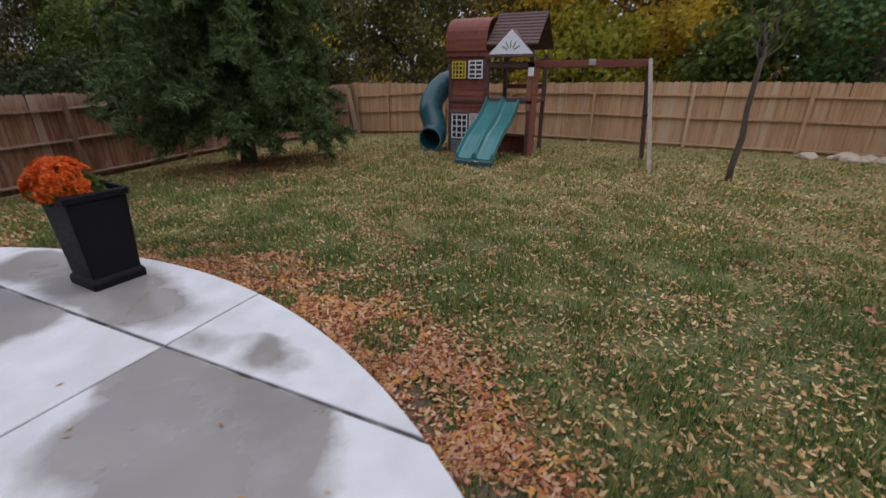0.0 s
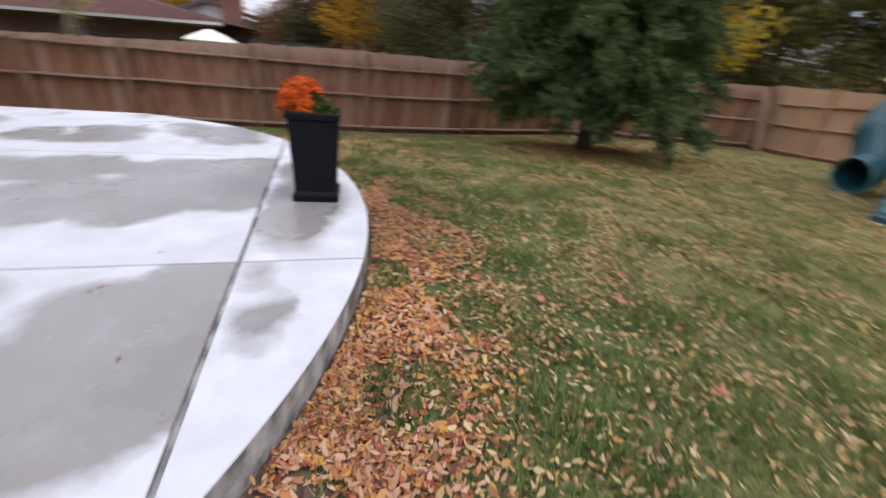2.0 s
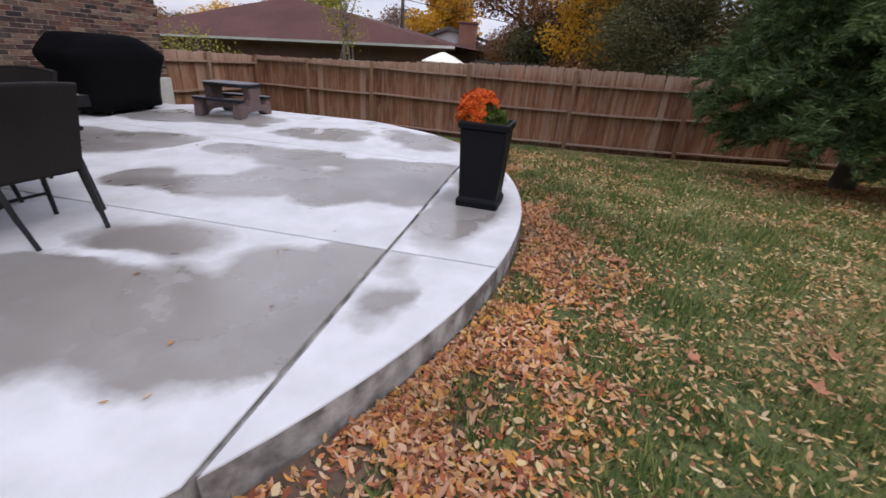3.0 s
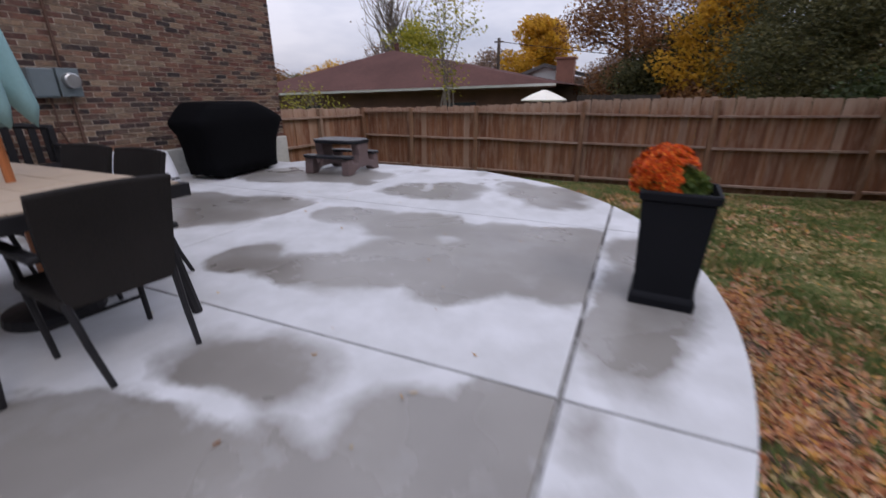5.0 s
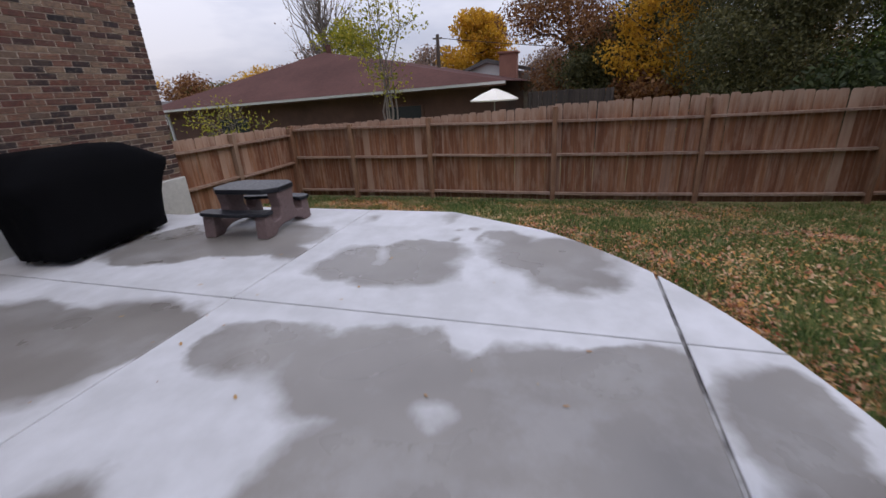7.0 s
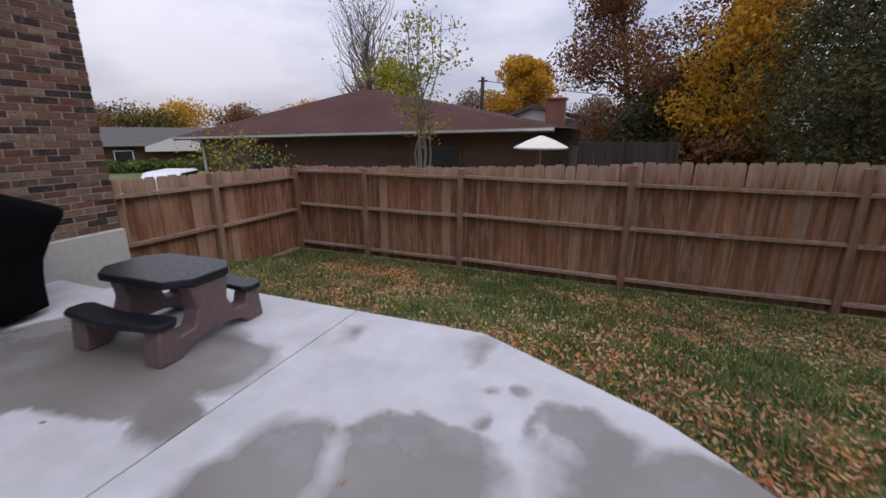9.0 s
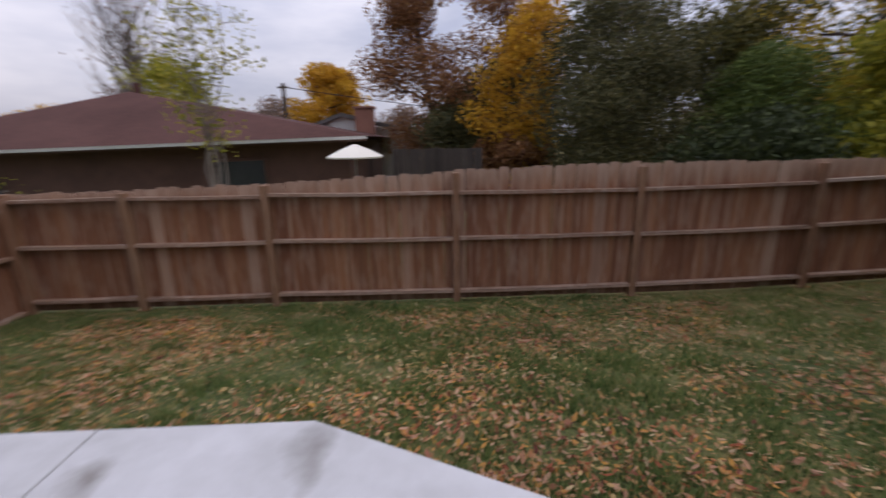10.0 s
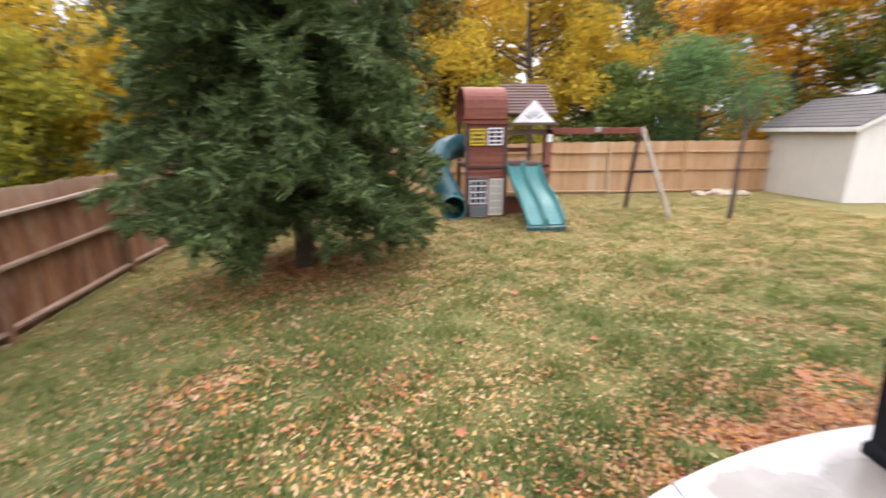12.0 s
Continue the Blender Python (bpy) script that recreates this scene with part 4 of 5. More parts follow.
planter = thing("planter", "tall tapered black square planter on the patio edge", "planter", PLANT)
part("pot", loft([ring4(0.150, 0.03), ring4(0.152, 0.05), ring4(0.178, 0.60), ring4(0.178, 0.605), ring4(0.155, 0.605), ring4(0.150, 0.54), ring4(0.02, 0.54)]), M_BLACK_POT, planter)
part("foot", loft([ring4(0.170, 0.0), ring4(0.172, 0.045), ring4(0.166, 0.06), ring4(0.150, 0.085), ring4(0.05, 0.085)]), M_BLACK_POT, planter)
part("rim", loft([ring4(0.180, 0.612), ring4(0.193, 0.620), ring4(0.196, 0.655), ring4(0.190, 0.666), ring4(0.172, 0.666), ring4(0.168, 0.60), ring4(0.180, 0.612)], cap=False), M_BLACK_POT, planter)
part("soil", loft([ring4(0.152, 0.545), ring4(0.150, 0.60), ring4(0.02, 0.615)]), M_SOIL, planter)
mum = thing("chrysanthemum", "bushy orange chrysanthemum in full bloom in the planter", "flower", PLANT @ Matrix.Translation((-0.04, -0.085, 0.60)))
rng = np.random.default_rng(3)
py = random.Random(3)
bm = bmesh.new()
for k in range(26):
    a, e = py.uniform(0, 6.283), py.uniform(0.1, 1.0)
    limb(bm, (0.03 * math.cos(a), 0.03 * math.sin(a), 0.0), (0.17 * e * math.cos(a), 0.17 * e * math.sin(a), 0.20 - 0.08 * e), 0.004, 0.002, py, 0.1, 4)
part("stems", bm, M_GREEN, mum)
flakes("leaf_mass", leaf_cards([(0.12 * math.cos(a) * r, 0.03 + 0.12 * math.sin(a) * r, 0.07 + 0.06 * (1 - r)) for a in lines(0, 6.1, 14) for r in (0.4, 1.0)], 0.05, 3000, 0.024, rng), 4, M_GREEN, mum, kind="")
bloom_shapes = []
for k in range(5):
    petals = []
    s = 0.021 + 0.0035 * k
    for ring, (count, reach, lift) in enumerate(((11, 1.0, 0.10), (8, 0.8, 0.42), (5, 0.5, 0.62))):
        for j in range(count):
            q = 2 * math.pi * j / count + py.uniform(-0.25, 0.25) + ring
            d, w = np.array([math.cos(q), math.sin(q), 0]), np.array([-math.sin(q), math.cos(q), 0])
            up = np.array([0, 0, s * lift])
            petals.append([np.array([0, 0, 0.0]), d * s * reach * 0.62 + w * s * 0.24 + up * 0.6, d * s * reach + up, d * s * reach * 0.62 - w * s * 0.24 + up * 0.6])
    tmp = flakes("bloom", np.array(petals), 4, M_PETAL, mum, kind="")
    bloom_shapes.append(tmp.data)
    bpy.data.objects.remove(tmp)
for k in range(290):
    a, u = k * 2.39996, math.sqrt((k + 0.5) / 290)
    bulge = 1 + 0.10 * math.sin(2 * a + 1.0) + 0.08 * math.sin(5 * a + 7 * u)
    rad, up = 0.178 * bulge * math.sin(u * 1.95), 0.100 + 0.175 * (0.9 + 0.1 * bulge) * math.cos(u * 1.95)
    if rad * math.sin(a) > 0.075 and up < 0.19 or py.random() < 0.06:
        continue
    b = new("bloom", bloom_shapes[k % 5])
    b.parent = mum
    tip = Vector((math.cos(a) * math.sin(u * 1.6), math.sin(a) * math.sin(u * 1.6), math.cos(u * 1.6) + 0.15))
    b.matrix_basis = Matrix.Translation((rad * math.cos(a) + py.uniform(-0.006, 0.006), rad * math.sin(a) + py.uniform(-0.006, 0.006), up + py.uniform(-0.01, 0.01))) @ tip.to_track_quat("Z", "Y").to_matrix().to_4x4() @ pose(0, 0, 0, py.uniform(-20, 20), py.uniform(-20, 20), py.uniform(0, 360))

# ---- covered grill ----
grill = thing("covered_grill", "gas grill under a fitted black cloth cover by the wall", "grill", pose(-5.17, -4.30, SLAB, 0, 0, 8))


def rect_ring(hx, hy, z, n=12, wob=0.0, seed=0, dx=0.0):
    """A rounded rectangle ring with slight folds."""
    r = random.Random(seed)
    out = []
    for k in range(4 * n):
        a = 2 * math.pi * k / (4 * n)
        c, s = math.cos(a), math.sin(a)
        f = (abs(c) ** 7 + abs(s) ** 7) ** (-1 / 7)
        w = 1 + r.uniform(-wob, wob)
        out.append((dx + hx * c * f * w, hy * s * f * w, z + r.uniform(-wob, wob) * 0.3))
    return out


part("cover", loft([rect_ring(0.65, 0.325, 0.065, wob=0.035, seed=1, dx=0.03), rect_ring(0.66, 0.33, 0.22, wob=0.03, seed=2, dx=0.04), rect_ring(0.70, 0.335, 0.45, wob=0.022, seed=3, dx=0.03), rect_ring(0.77, 0.34, 0.62, wob=0.014, seed=4, dx=0.01),
                    rect_ring(0.87, 0.345, 0.73, wob=0.008, seed=5), rect_ring(0.885, 0.345, 0.79, wob=0.006, seed=6), rect_ring(0.86, 0.34, 0.83, wob=0.006, seed=7, dx=0.01), rect_ring(0.66, 0.32, 0.95, wob=0.006, seed=8, dx=0.09),
                    rect_ring(0.52, 0.28, 1.035, wob=0.006, seed=9, dx=0.14), rect_ring(0.45, 0.23, 1.055, wob=0.006, seed=10, dx=0.15), rect_ring(0.15, 0.08, 1.06, wob=0.01, seed=11, dx=0.15)]), M_COVER, grill, smooth=True)
for x in (-0.42, 0.42):
    for y in (-0.2, 0.2):
        w = part("caster", tube(bmesh.new(), [(x - 0.025, y, 0.055), (x + 0.025, y, 0.055)], 0.055, 16), M_RUBBER, grill)
        part("caster_hub", tube(bmesh.new(), [(x - 0.03, y, 0.055), (x + 0.03, y, 0.055)], 0.025, 10), M_STEEL, w)
        part("leg", boxed(x - 0.02, x + 0.02, y - 0.02, y + 0.02, 0.09, 0.3), M_FRAME, grill)

# ---- covered box by the wall ----
cb = thing("covered_fire_pit", "low round-cornered box under a white vinyl cover", "cover", pose(-3.72, -4.34, SLAB, 0, 0, 12))
part("cover", loft([rect_ring(0.352, 0.292, 0.015, wob=0.008, seed=11), rect_ring(0.356, 0.296, 0.05, wob=0.010, seed=12), rect_ring(0.345, 0.285, 0.18, wob=0.014, seed=17), rect_ring(0.325, 0.262, 0.32, wob=0.012, seed=13), rect_ring(0.305, 0.24, 0.43, wob=0.006, seed=14),
                    rect_ring(0.30, 0.235, 0.455, wob=0.006, seed=18), rect_ring(0.265, 0.20, 0.475, wob=0.008, seed=15), rect_ring(0.17, 0.12, 0.505, wob=0.02, seed=16), rect_ring(0.05, 0.04, 0.51, wob=0.02, seed=19)]), M_WHITE_CLOTH, cb, smooth=True)
part("hem", loft([rect_ring(0.357, 0.297, 0.0), rect_ring(0.360, 0.300, 0.022), rect_ring(0.352, 0.292, 0.024), rect_ring(0.348, 0.29, 0.0)]), M_INK, cb, "black elastic hem")
part("lid_seam", loft([rect_ring(0.309, 0.244, 0.425), rect_ring(0.311, 0.246, 0.437), rect_ring(0.303, 0.238, 0.439), rect_ring(0.301, 0.236, 0.425)]), M_WHITE_CLOTH, cb)
bm = bmesh.new()
for k, w in enumerate((0.03, 0.024, 0.03, 0.018, 0.026, 0.03, 0.022)):
    box(bm, -0.29 + 0.036 * k, -0.29 + 0.036 * k + w, 0.289, 0.2925, 0.10, 0.13)
part("print", bm, M_INK, cb, "row of dark lettering bars")

# ---- play-size picnic table ----
pt = thing("picnic_table", "child-size picnic table, black top, speckled brown legs", "table", pose(-5.96, -2.88, SLAB, 0, 0, 3))


def slab_top(hx, hy, c, z0, z1, bow=0.0):
    """A plate with cut corners, bowed outwards along its length if asked."""
    pts = [(hx, -hy + c), (hx + bow, 0), (hx, hy - c), (hx - c, hy), (-hx + c, hy), (-hx, hy - c), (-hx + bow, 0), (-hx, -hy + c), (-hx + c, -hy), (hx - c, -hy)]
    bm = prism(pts, z0, z1)
    bmesh.ops.bevel(bm, geom=bm.edges[:], offset=0.012, segments=2, profile=0.5, affect="EDGES")
    return bm


part("tabletop", slab_top(0.27, 0.42, 0.13, 0.44, 0.495), M_TABLE_TOP, pt, smooth=False)
for s in (-1, 1):
    bench = slab_top(0.095, 0.43, 0.05, 0.245, 0.285, 0.05 * s)
    bmesh.ops.translate(bench, vec=(s * 0.365, 0, 0), verts=bench.verts[:])
    part("bench", bench, M_TABLE_TOP, pt)
for y in (-0.33, 0.33):
    prof = [(-0.52, 0.0), (-0.33, 0.0), (-0.27, 0.05), (-0.15, 0.08), (0.15, 0.08), (0.27, 0.05), (0.33, 0.0), (0.52, 0.0), (0.50, 0.16), (0.48, 0.245), (0.36, 0.245), (0.33, 0.15), (0.19, 0.16), (0.14, 0.27), (0.18, 0.44), (-0.18, 0.44), (-0.14, 0.27), (-0.19, 0.16), (-0.33, 0.15), (-0.36, 0.245), (-0.48, 0.245), (-0.50, 0.16)]
    bm = loft([[(x * 0.86, y - 0.07, z) for x, z in prof], [(x * 0.86, y + 0.07, z) for x, z in prof]])
    bmesh.ops.bevel(bm, geom=bm.edges[:], offset=0.012, segments=1, affect="EDGES")
    part("leg", bm, M_TABLE_LEG, pt)

# ---- wall boxes ----
mb = thing("breaker_box", "grey steel electrical disconnect box on the brick wall", "electrical box")
part("case", boxed(-3.37, -3.12, HY + 0.012, HY + 0.13, 1.27, 1.59, 0.008), M_GREYBOX, mb)
part("cover", boxed(-3.36, -3.13, HY + 0.13, HY + 0.145, 1.29, 1.58, 0.004), M_GREYBOX, mb)
part("conduit", tube(bmesh.new(), [(-3.3, HY + 0.06, 1.27), (-3.3, HY + 0.06, 0.9), (-3.36, HY + 0.06, 0.72), (-3.42, HY + 0.06, 0.55)], 0.012, 8), M_HOUSE_BRICK, mb)
em = thing("electric_meter", "round glass electric meter in a grey box", "electric meter")
part("case", boxed(-3.63, -3.40, HY + 0.012, HY + 0.11, 1.28, 1.60, 0.008), M_GREYBOX, em)
part("dial", tube(bmesh.new(), [(-3.515, HY + 0.11, 1.46), (-3.515, HY + 0.19, 1.46), (-3.515, HY + 0.2, 1.46)], [0.088, 0.085, 0.07], 22), M_STEEL, em, "glass-domed meter dial")
part("conduit", tube(bmesh.new(), [(-3.52, HY + 0.05, 1.28), (-3.52, HY + 0.05, 0.62), (-3.52, HY + 0.12, 0.55)], 0.018, 8), M_HOUSE_BRICK, em)
part("riser", tube(bmesh.new(), [(-3.5, HY + 0.03, 1.6), (-3.5, HY + 0.03, 5.3)], 0.016, 8), M_HOUSE_BRICK, em)
vt = thing("dryer_vent", "small white wall vent above the foundation", "vent")
part("hood", boxed(-3.60, -3.46, HY + 0.004, HY + 0.10, 0.57, 0.66, 0.012), M_WHITE, vt)

# ---- dining set ----
def chair_at(m, label, tall=0.805):
    """A dark wicker armchair; its back faces +y."""
    root = thing("dining_chair", label, "chair", m, "chairs round the patio table")
    back = []
    for i in range(9):
        f = i / 8
        z = 0.35 + (tall - 0.35) * f
        w = 0.212 + 0.036 * f + 0.012 * math.sin(math.pi * f)
        back.append([(w * t, 0.205 + 0.072 * f * f + 0.022 * (1 - t * t), z + 0.012 * (1 - t * t) * (f > 0.9)) for t in [-1 + q / 5 for q in range(11)]] +
                    [(w * t, 0.172 + 0.072 * f * f + 0.022 * (1 - t * t), z + 0.012 * (1 - t * t) * (f > 0.9)) for t in [1 - q / 5 for q in range(11)]])
    part("backrest", loft(back), M_WICKER, root, smooth=False)
    part("top_rail", tube(bmesh.new(), [(0.250 * t, 0.261 + 0.022 * (1 - t * t), tall + 0.004 + 0.012 * (1 - t * t)) for t in [-1 + q / 5 for q in range(11)]], 0.016, 8), M_WICKER, root)
    part("seat", boxed(-0.235, 0.235, -0.26, 0.20, 0.33, 0.39, 0.018), M_WICKER, root)
    for s in (-1, 1):
        part("leg", tube(bmesh.new(), [(s * 0.215, 0.19, 0.37), (s * 0.20, 0.25, 0.17), (s * 0.185, 0.32, 0.0)], [0.017, 0.015, 0.013], 8), M_FRAME, root)
        part("leg", tube(bmesh.new(), [(s * 0.225, -0.22, 0.56), (s * 0.215, -0.20, 0.3), (s * 0.205, -0.15, 0.0)], [0.016, 0.016, 0.013], 8), M_FRAME, root)
        part("armrest", boxed(s * 0.255 - 0.028, s * 0.255 + 0.028, -0.25, 0.20, 0.555, 0.585, 0.012), M_FRAME, root)
    part("stretcher", tube(bmesh.new(), [(-0.205, -0.17, 0.14), (0.205, -0.17, 0.14)], 0.010, 6), M_FRAME, root)
    return root


ch1 = chair_at(pose(-1.38, -0.80, SLAB, 0, 0, -5), "dark brown woven wicker dining chair pushed under the table")
for x, y, yaw in ((-1.84, -1.53, 88), (-1.84, -2.08, 93), (-0.72, -1.5, -90)):
    copy_thing(ch1, pose(x, y, SLAB, 0, 0, yaw))
dt = thing("dining_table", "patio dining table with sandstone tile top and dark frame", "table")
TX0, TX1, TY0, TY1, TZ = -1.82, -0.86, -2.45, -0.70, 0.885
part("frame", loft([[(TX0, TY0, TZ - 0.07), (TX1, TY0, TZ - 0.07), (TX1, TY1, TZ - 0.07), (TX0, TY1, TZ - 0.07)], [(TX0, TY0, TZ - 0.005), (TX1, TY0, TZ - 0.005), (TX1, TY1, TZ - 0.005), (TX0, TY1, TZ - 0.005)]]), M_FRAME, dt)
for i in range(4):
    for j in range(7):
        wx, wy = (TX1 - TX0 - 0.06) / 4, (TY1 - TY0 - 0.06) / 7
        part("tile", boxed(TX0 + 0.03 + wx * i + 0.002, TX0 + 0.03 + wx * (i + 1) - 0.002, TY0 + 0.03 + wy * j + 0.002, TY0 + 0.03 + wy * (j + 1) - 0.002, TZ - 0.006, TZ + 0.004 + 0.001 * ((i + j) % 2), 0.003), M_STONE_TOP, dt)
for x, y in ((TX0 + 0.1, TY0 + 0.12), (TX1 - 0.1, TY0 + 0.12), (TX0 + 0.12, TY1 - 0.12), (TX1 - 0.1, TY1 - 0.12)):
    sx, sy = (-1 if x < -1.3 else 1), (-1 if y < -1.5 else 1)
    part("leg", tube(bmesh.new(), [(x, y, TZ - 0.06), (x + 0.02 * sx, y + 0.02 * sy, 0.5), (x + 0.06 * sx, y + 0.05 * sy, SLAB)], [0.035, 0.03, 0.028], 8), M_FRAME, dt)
um = thing("closed_umbrella", "closed teal patio umbrella on an orange wooden pole", "umbrella", pose(-1.44, -1.5, 0))
part("pole", tube(bmesh.new(), [(0, 0, SLAB), (0, 0, 2.55)], 0.021, 12), M_ORANGE_WOOD, um, "varnished orange wooden pole")
folds = []
for z, r, w in ((1.22, 0.14, 0.30), (1.32, 0.165, 0.28), (1.55, 0.13, 0.26), (1.9, 0.09, 0.22), (2.25, 0.07, 0.15), (2.5, 0.03, 0.05)):
    folds.append([(r * (1 + w * math.cos(8 * a)) * math.cos(a), r * (1 + w * math.cos(8 * a)) * math.sin(a), z - 0.07 * math.cos(8 * a) * (z < 1.4)) for a in [2 * math.pi * k / 64 for k in range(64)]])
part("canopy", loft(folds), M_TEAL, um, "folded teal cloth canopy", smooth=True)
part("finial", tube(bmesh.new(), [(0, 0, 2.5), (0, 0, 2.56), (0, 0, 2.6)], [0.02, 0.028, 0.008], 10), M_ORANGE_WOOD, um)
part("base", tube(bmesh.new(), [(0, 0, SLAB), (0, 0, SLAB + 0.05), (0, 0, SLAB + 0.09), (0, 0, SLAB + 0.22)], [0.23, 0.22, 0.05, 0.035], 24), M_FRAME, um)
bench = thing("slatted_bench", "dark slatted garden bench against the brick wall", "bench", pose(-2.62, -4.55, SLAB))
for k in range(9):
    x = -0.46 + 0.115 * k
    part("back_slat", boxed(x - 0.035, x + 0.035, -0.26, -0.235, 0.42, 0.80 + 0.05 * math.sin(math.pi * k / 8), 0.006), M_FRAME, bench)
part("top_rail", tube(bmesh.new(), [(-0.54 + 0.135 * k, -0.25, 0.80 + 0.05 * math.sin(math.pi * k / 8)) for k in range(9)], 0.03, 8), M_FRAME, bench)
for k in range(4):
    part("seat_slat", boxed(-0.54, 0.54, -0.22 + 0.12 * k, -0.115 + 0.12 * k, 0.39, 0.415, 0.005), M_FRAME, bench)
for x in (-0.5, 0.5):
    for y in (-0.22, 0.22):
        part("leg", boxed(x - 0.03, x + 0.03, y - 0.03, y + 0.03, 0.0, 0.39 if y > 0 else 0.80, 0.005), M_FRAME, bench)
    part("armrest", boxed(x - 0.035, x + 0.035, -0.24, 0.26, 0.60, 0.63, 0.006), M_FRAME, bench)
    part("arm_post", boxed(x - 0.025, x + 0.025, 0.19, 0.24, 0.39, 0.60, 0.004), M_FRAME, bench)

# ---- play set ----
PZ = gz(-3.0, 10.2)
play = thing("play_set", "wooden backyard play tower with slides and swing beam", "play set", pose(0, 0, PZ))
PX0, PXM, PX1, PY0, PY1 = -4.05, -3.08, -1.98, 10.25, 11.9


def post(x, y, h, s=0.05, mat=None):
    part("post", boxed(x - s, x + s, y - s, y + s, -0.15, h, 0.008), mat or M_PLAY_DARK, play)


for x in (PX0 + 0.05, PXM, PX1 - 0.05):
    for y in (PY0 + 0.06, PY1 - 0.05):
        post(x, y, 2.32)
clap = part("clapboard_wall", boxed(PX0 + 0.06, PXM - 0.05, PY0 + 0.055, PY0 + 0.075, 0.08, 2.25), M_PLAY_DARK, play, "red-stained clapboard front")
for k in range(17):
    z = 0.08 + 0.128 * k
    prof = [(0.0, 0.0), (-0.022, 0.0), (-0.008, 0.130), (0.0, 0.130)]
    part("board", loft([[(x, PY0 + 0.052 + u, z + w) for u, w in prof] for x in (PX0, PXM + 0.03)]), M_PLAY_WOOD, clap)
part("deck", boxed(PX0, PX1, PY0, PY1, 1.20, 1.27, 0.006), M_PLAY_DARK, play)
part("header_beam", boxed(PX0 - 0.05, PXM + 0.05, PY0 - 0.02, PY0 + 0.02, 2.22, 2.36, 0.006), M_PLAY_WOOD, play)
part("header_beam", boxed(PXM, PX1 + 0.02, PY0 + 0.0, PY0 + 0.05, 1.98, 2.10, 0.006), M_PLAY_DARK, play)
part("header_beam", boxed(PXM, PX1 + 0.02, PY1 - 0.05, PY1, 1.98, 2.10, 0.006), M_PLAY_DARK, play)
for x in (PX1 - 0.05,):
    part("side_panel", boxed(PX1 - 0.13, PX1 + 0.0, PY0 + 0.0, PY0 + 0.03, 1.05, 2.1, 0.004), M_PLAY_WOOD, play)
    part("side_panel", boxed(PX1 - 0.02, PX1 + 0.02, PY0, PY0 + 0.55, 0.0, 2.05, 0.004), M_PLAY_WOOD, play)
part("lower_panel", boxed(PXM, PX1, PY0 + 0.45, PY0 + 0.49, 0.0, 0.42, 0.005), M_PLAY_WOOD, play)
part("bench_board", boxed(PXM, PX1 + 0.03, PY0 + 0.25, PY0 + 0.5, 0.42, 0.46, 0.006), M_PLAY_DARK, play)
part("back_rail", boxed(PXM, PX1, PY1 - 0.03, PY1, 1.5, 1.62, 0.005), M_PLAY_WOOD, play)
# Wooden barrel roof over the clapboard bay, shingled roof over the other.
for k in range(12):
    ring = []
    for a in (math.pi * k / 24, math.pi * (k + 1) / 24):
        ring.append((PY0 - 0.06 + 0.88 * (1 - math.cos(a)) ** 1.5, 2.34 + 0.76 * math.sin(a) ** 0.85))
    (ya, za), (yb, zb) = ring
    for m in (0, 1):
        q = [(ya, za), (yb, zb + 0.004), (yb + 0.022, zb - 0.012), (ya + 0.022, za - 0.012)]
        q = [(2 * (PY0 + 0.82) - u, w) for u, w in q] if m else q
        part("roof_board", loft([[(x, u, w) for u, w in q] for x in (PX0 - 0.04, PXM + 0.0)]), M_PLAY_WOOD, play)
for k in range(10):
    f0, f1 = k / 10, (k + 1) / 10
    y0, y1 = PY0 - 0.12 + 0.95 * f0, PY0 - 0.12 + 0.95 * f1
    z0, z1 = 2.44 + 0.74 * f0, 2.44 + 0.74 * f1
    part("roof_slat", loft([[(x, y0, z0), (x, y1 + 0.015, z1 - 0.004), (x, y1 + 0.015, z1 + 0.02), (x, y0, z0 + 0.034)] for x in (PXM + 0.01, PX1 + 0.08)]), M_PLAY_DARK, play)
    part("roof_slat", loft([[(x, 2 * (PY0 + 0.83) - y0, z0), (x, 2 * (PY0 + 0.83) - y1 - 0.015, z1 - 0.004), (x, 2 * (PY0 + 0.83) - y1 - 0.015, z1 + 0.02), (x, 2 * (PY0 + 0.83) - y0, z0 + 0.034)] for x in (PXM + 0.01, PX1 + 0.08)]), M_PLAY_DARK, play)
gx = (PXM + PX1) / 2 + 0.05
gable = part("gable", panel([(gx - 0.50, PY0 - 0.16, 2.25), (gx + 0.50, PY0 - 0.16, 2.25), (gx, PY0 - 0.16, 2.74)], 0.03), M_WHITE, play, "white sunburst gable panel")
part("gable_base", boxed(gx - 0.58, gx + 0.58, PY0 - 0.2, PY0 - 0.12, 2.19, 2.25, 0.006), M_PLAY_DARK, gable)
for k in range(5):
    a = math.pi * (0.18 + 0.16 * k)
    part("ray", tube(bmesh.new(), [(gx + 0.09 * math.cos(a), PY0 - 0.192, 2.29 + 0.09 * math.sin(a)), (gx + 0.24 * math.cos(a), PY0 - 0.192, 2.29 + 0.24 * math.sin(a) * 0.95)], 0.012, 6), M_GREYBOX, gable)
for s in (-1, 1):
    part("gable_cheek", panel([(gx + s * 0.50, PY0 - 0.16, 2.25), (gx, PY0 - 0.16, 2.74), (gx, PY0 + 0.35, 2.78)], 0.02 * s), M_PLAY_DARK, gable)


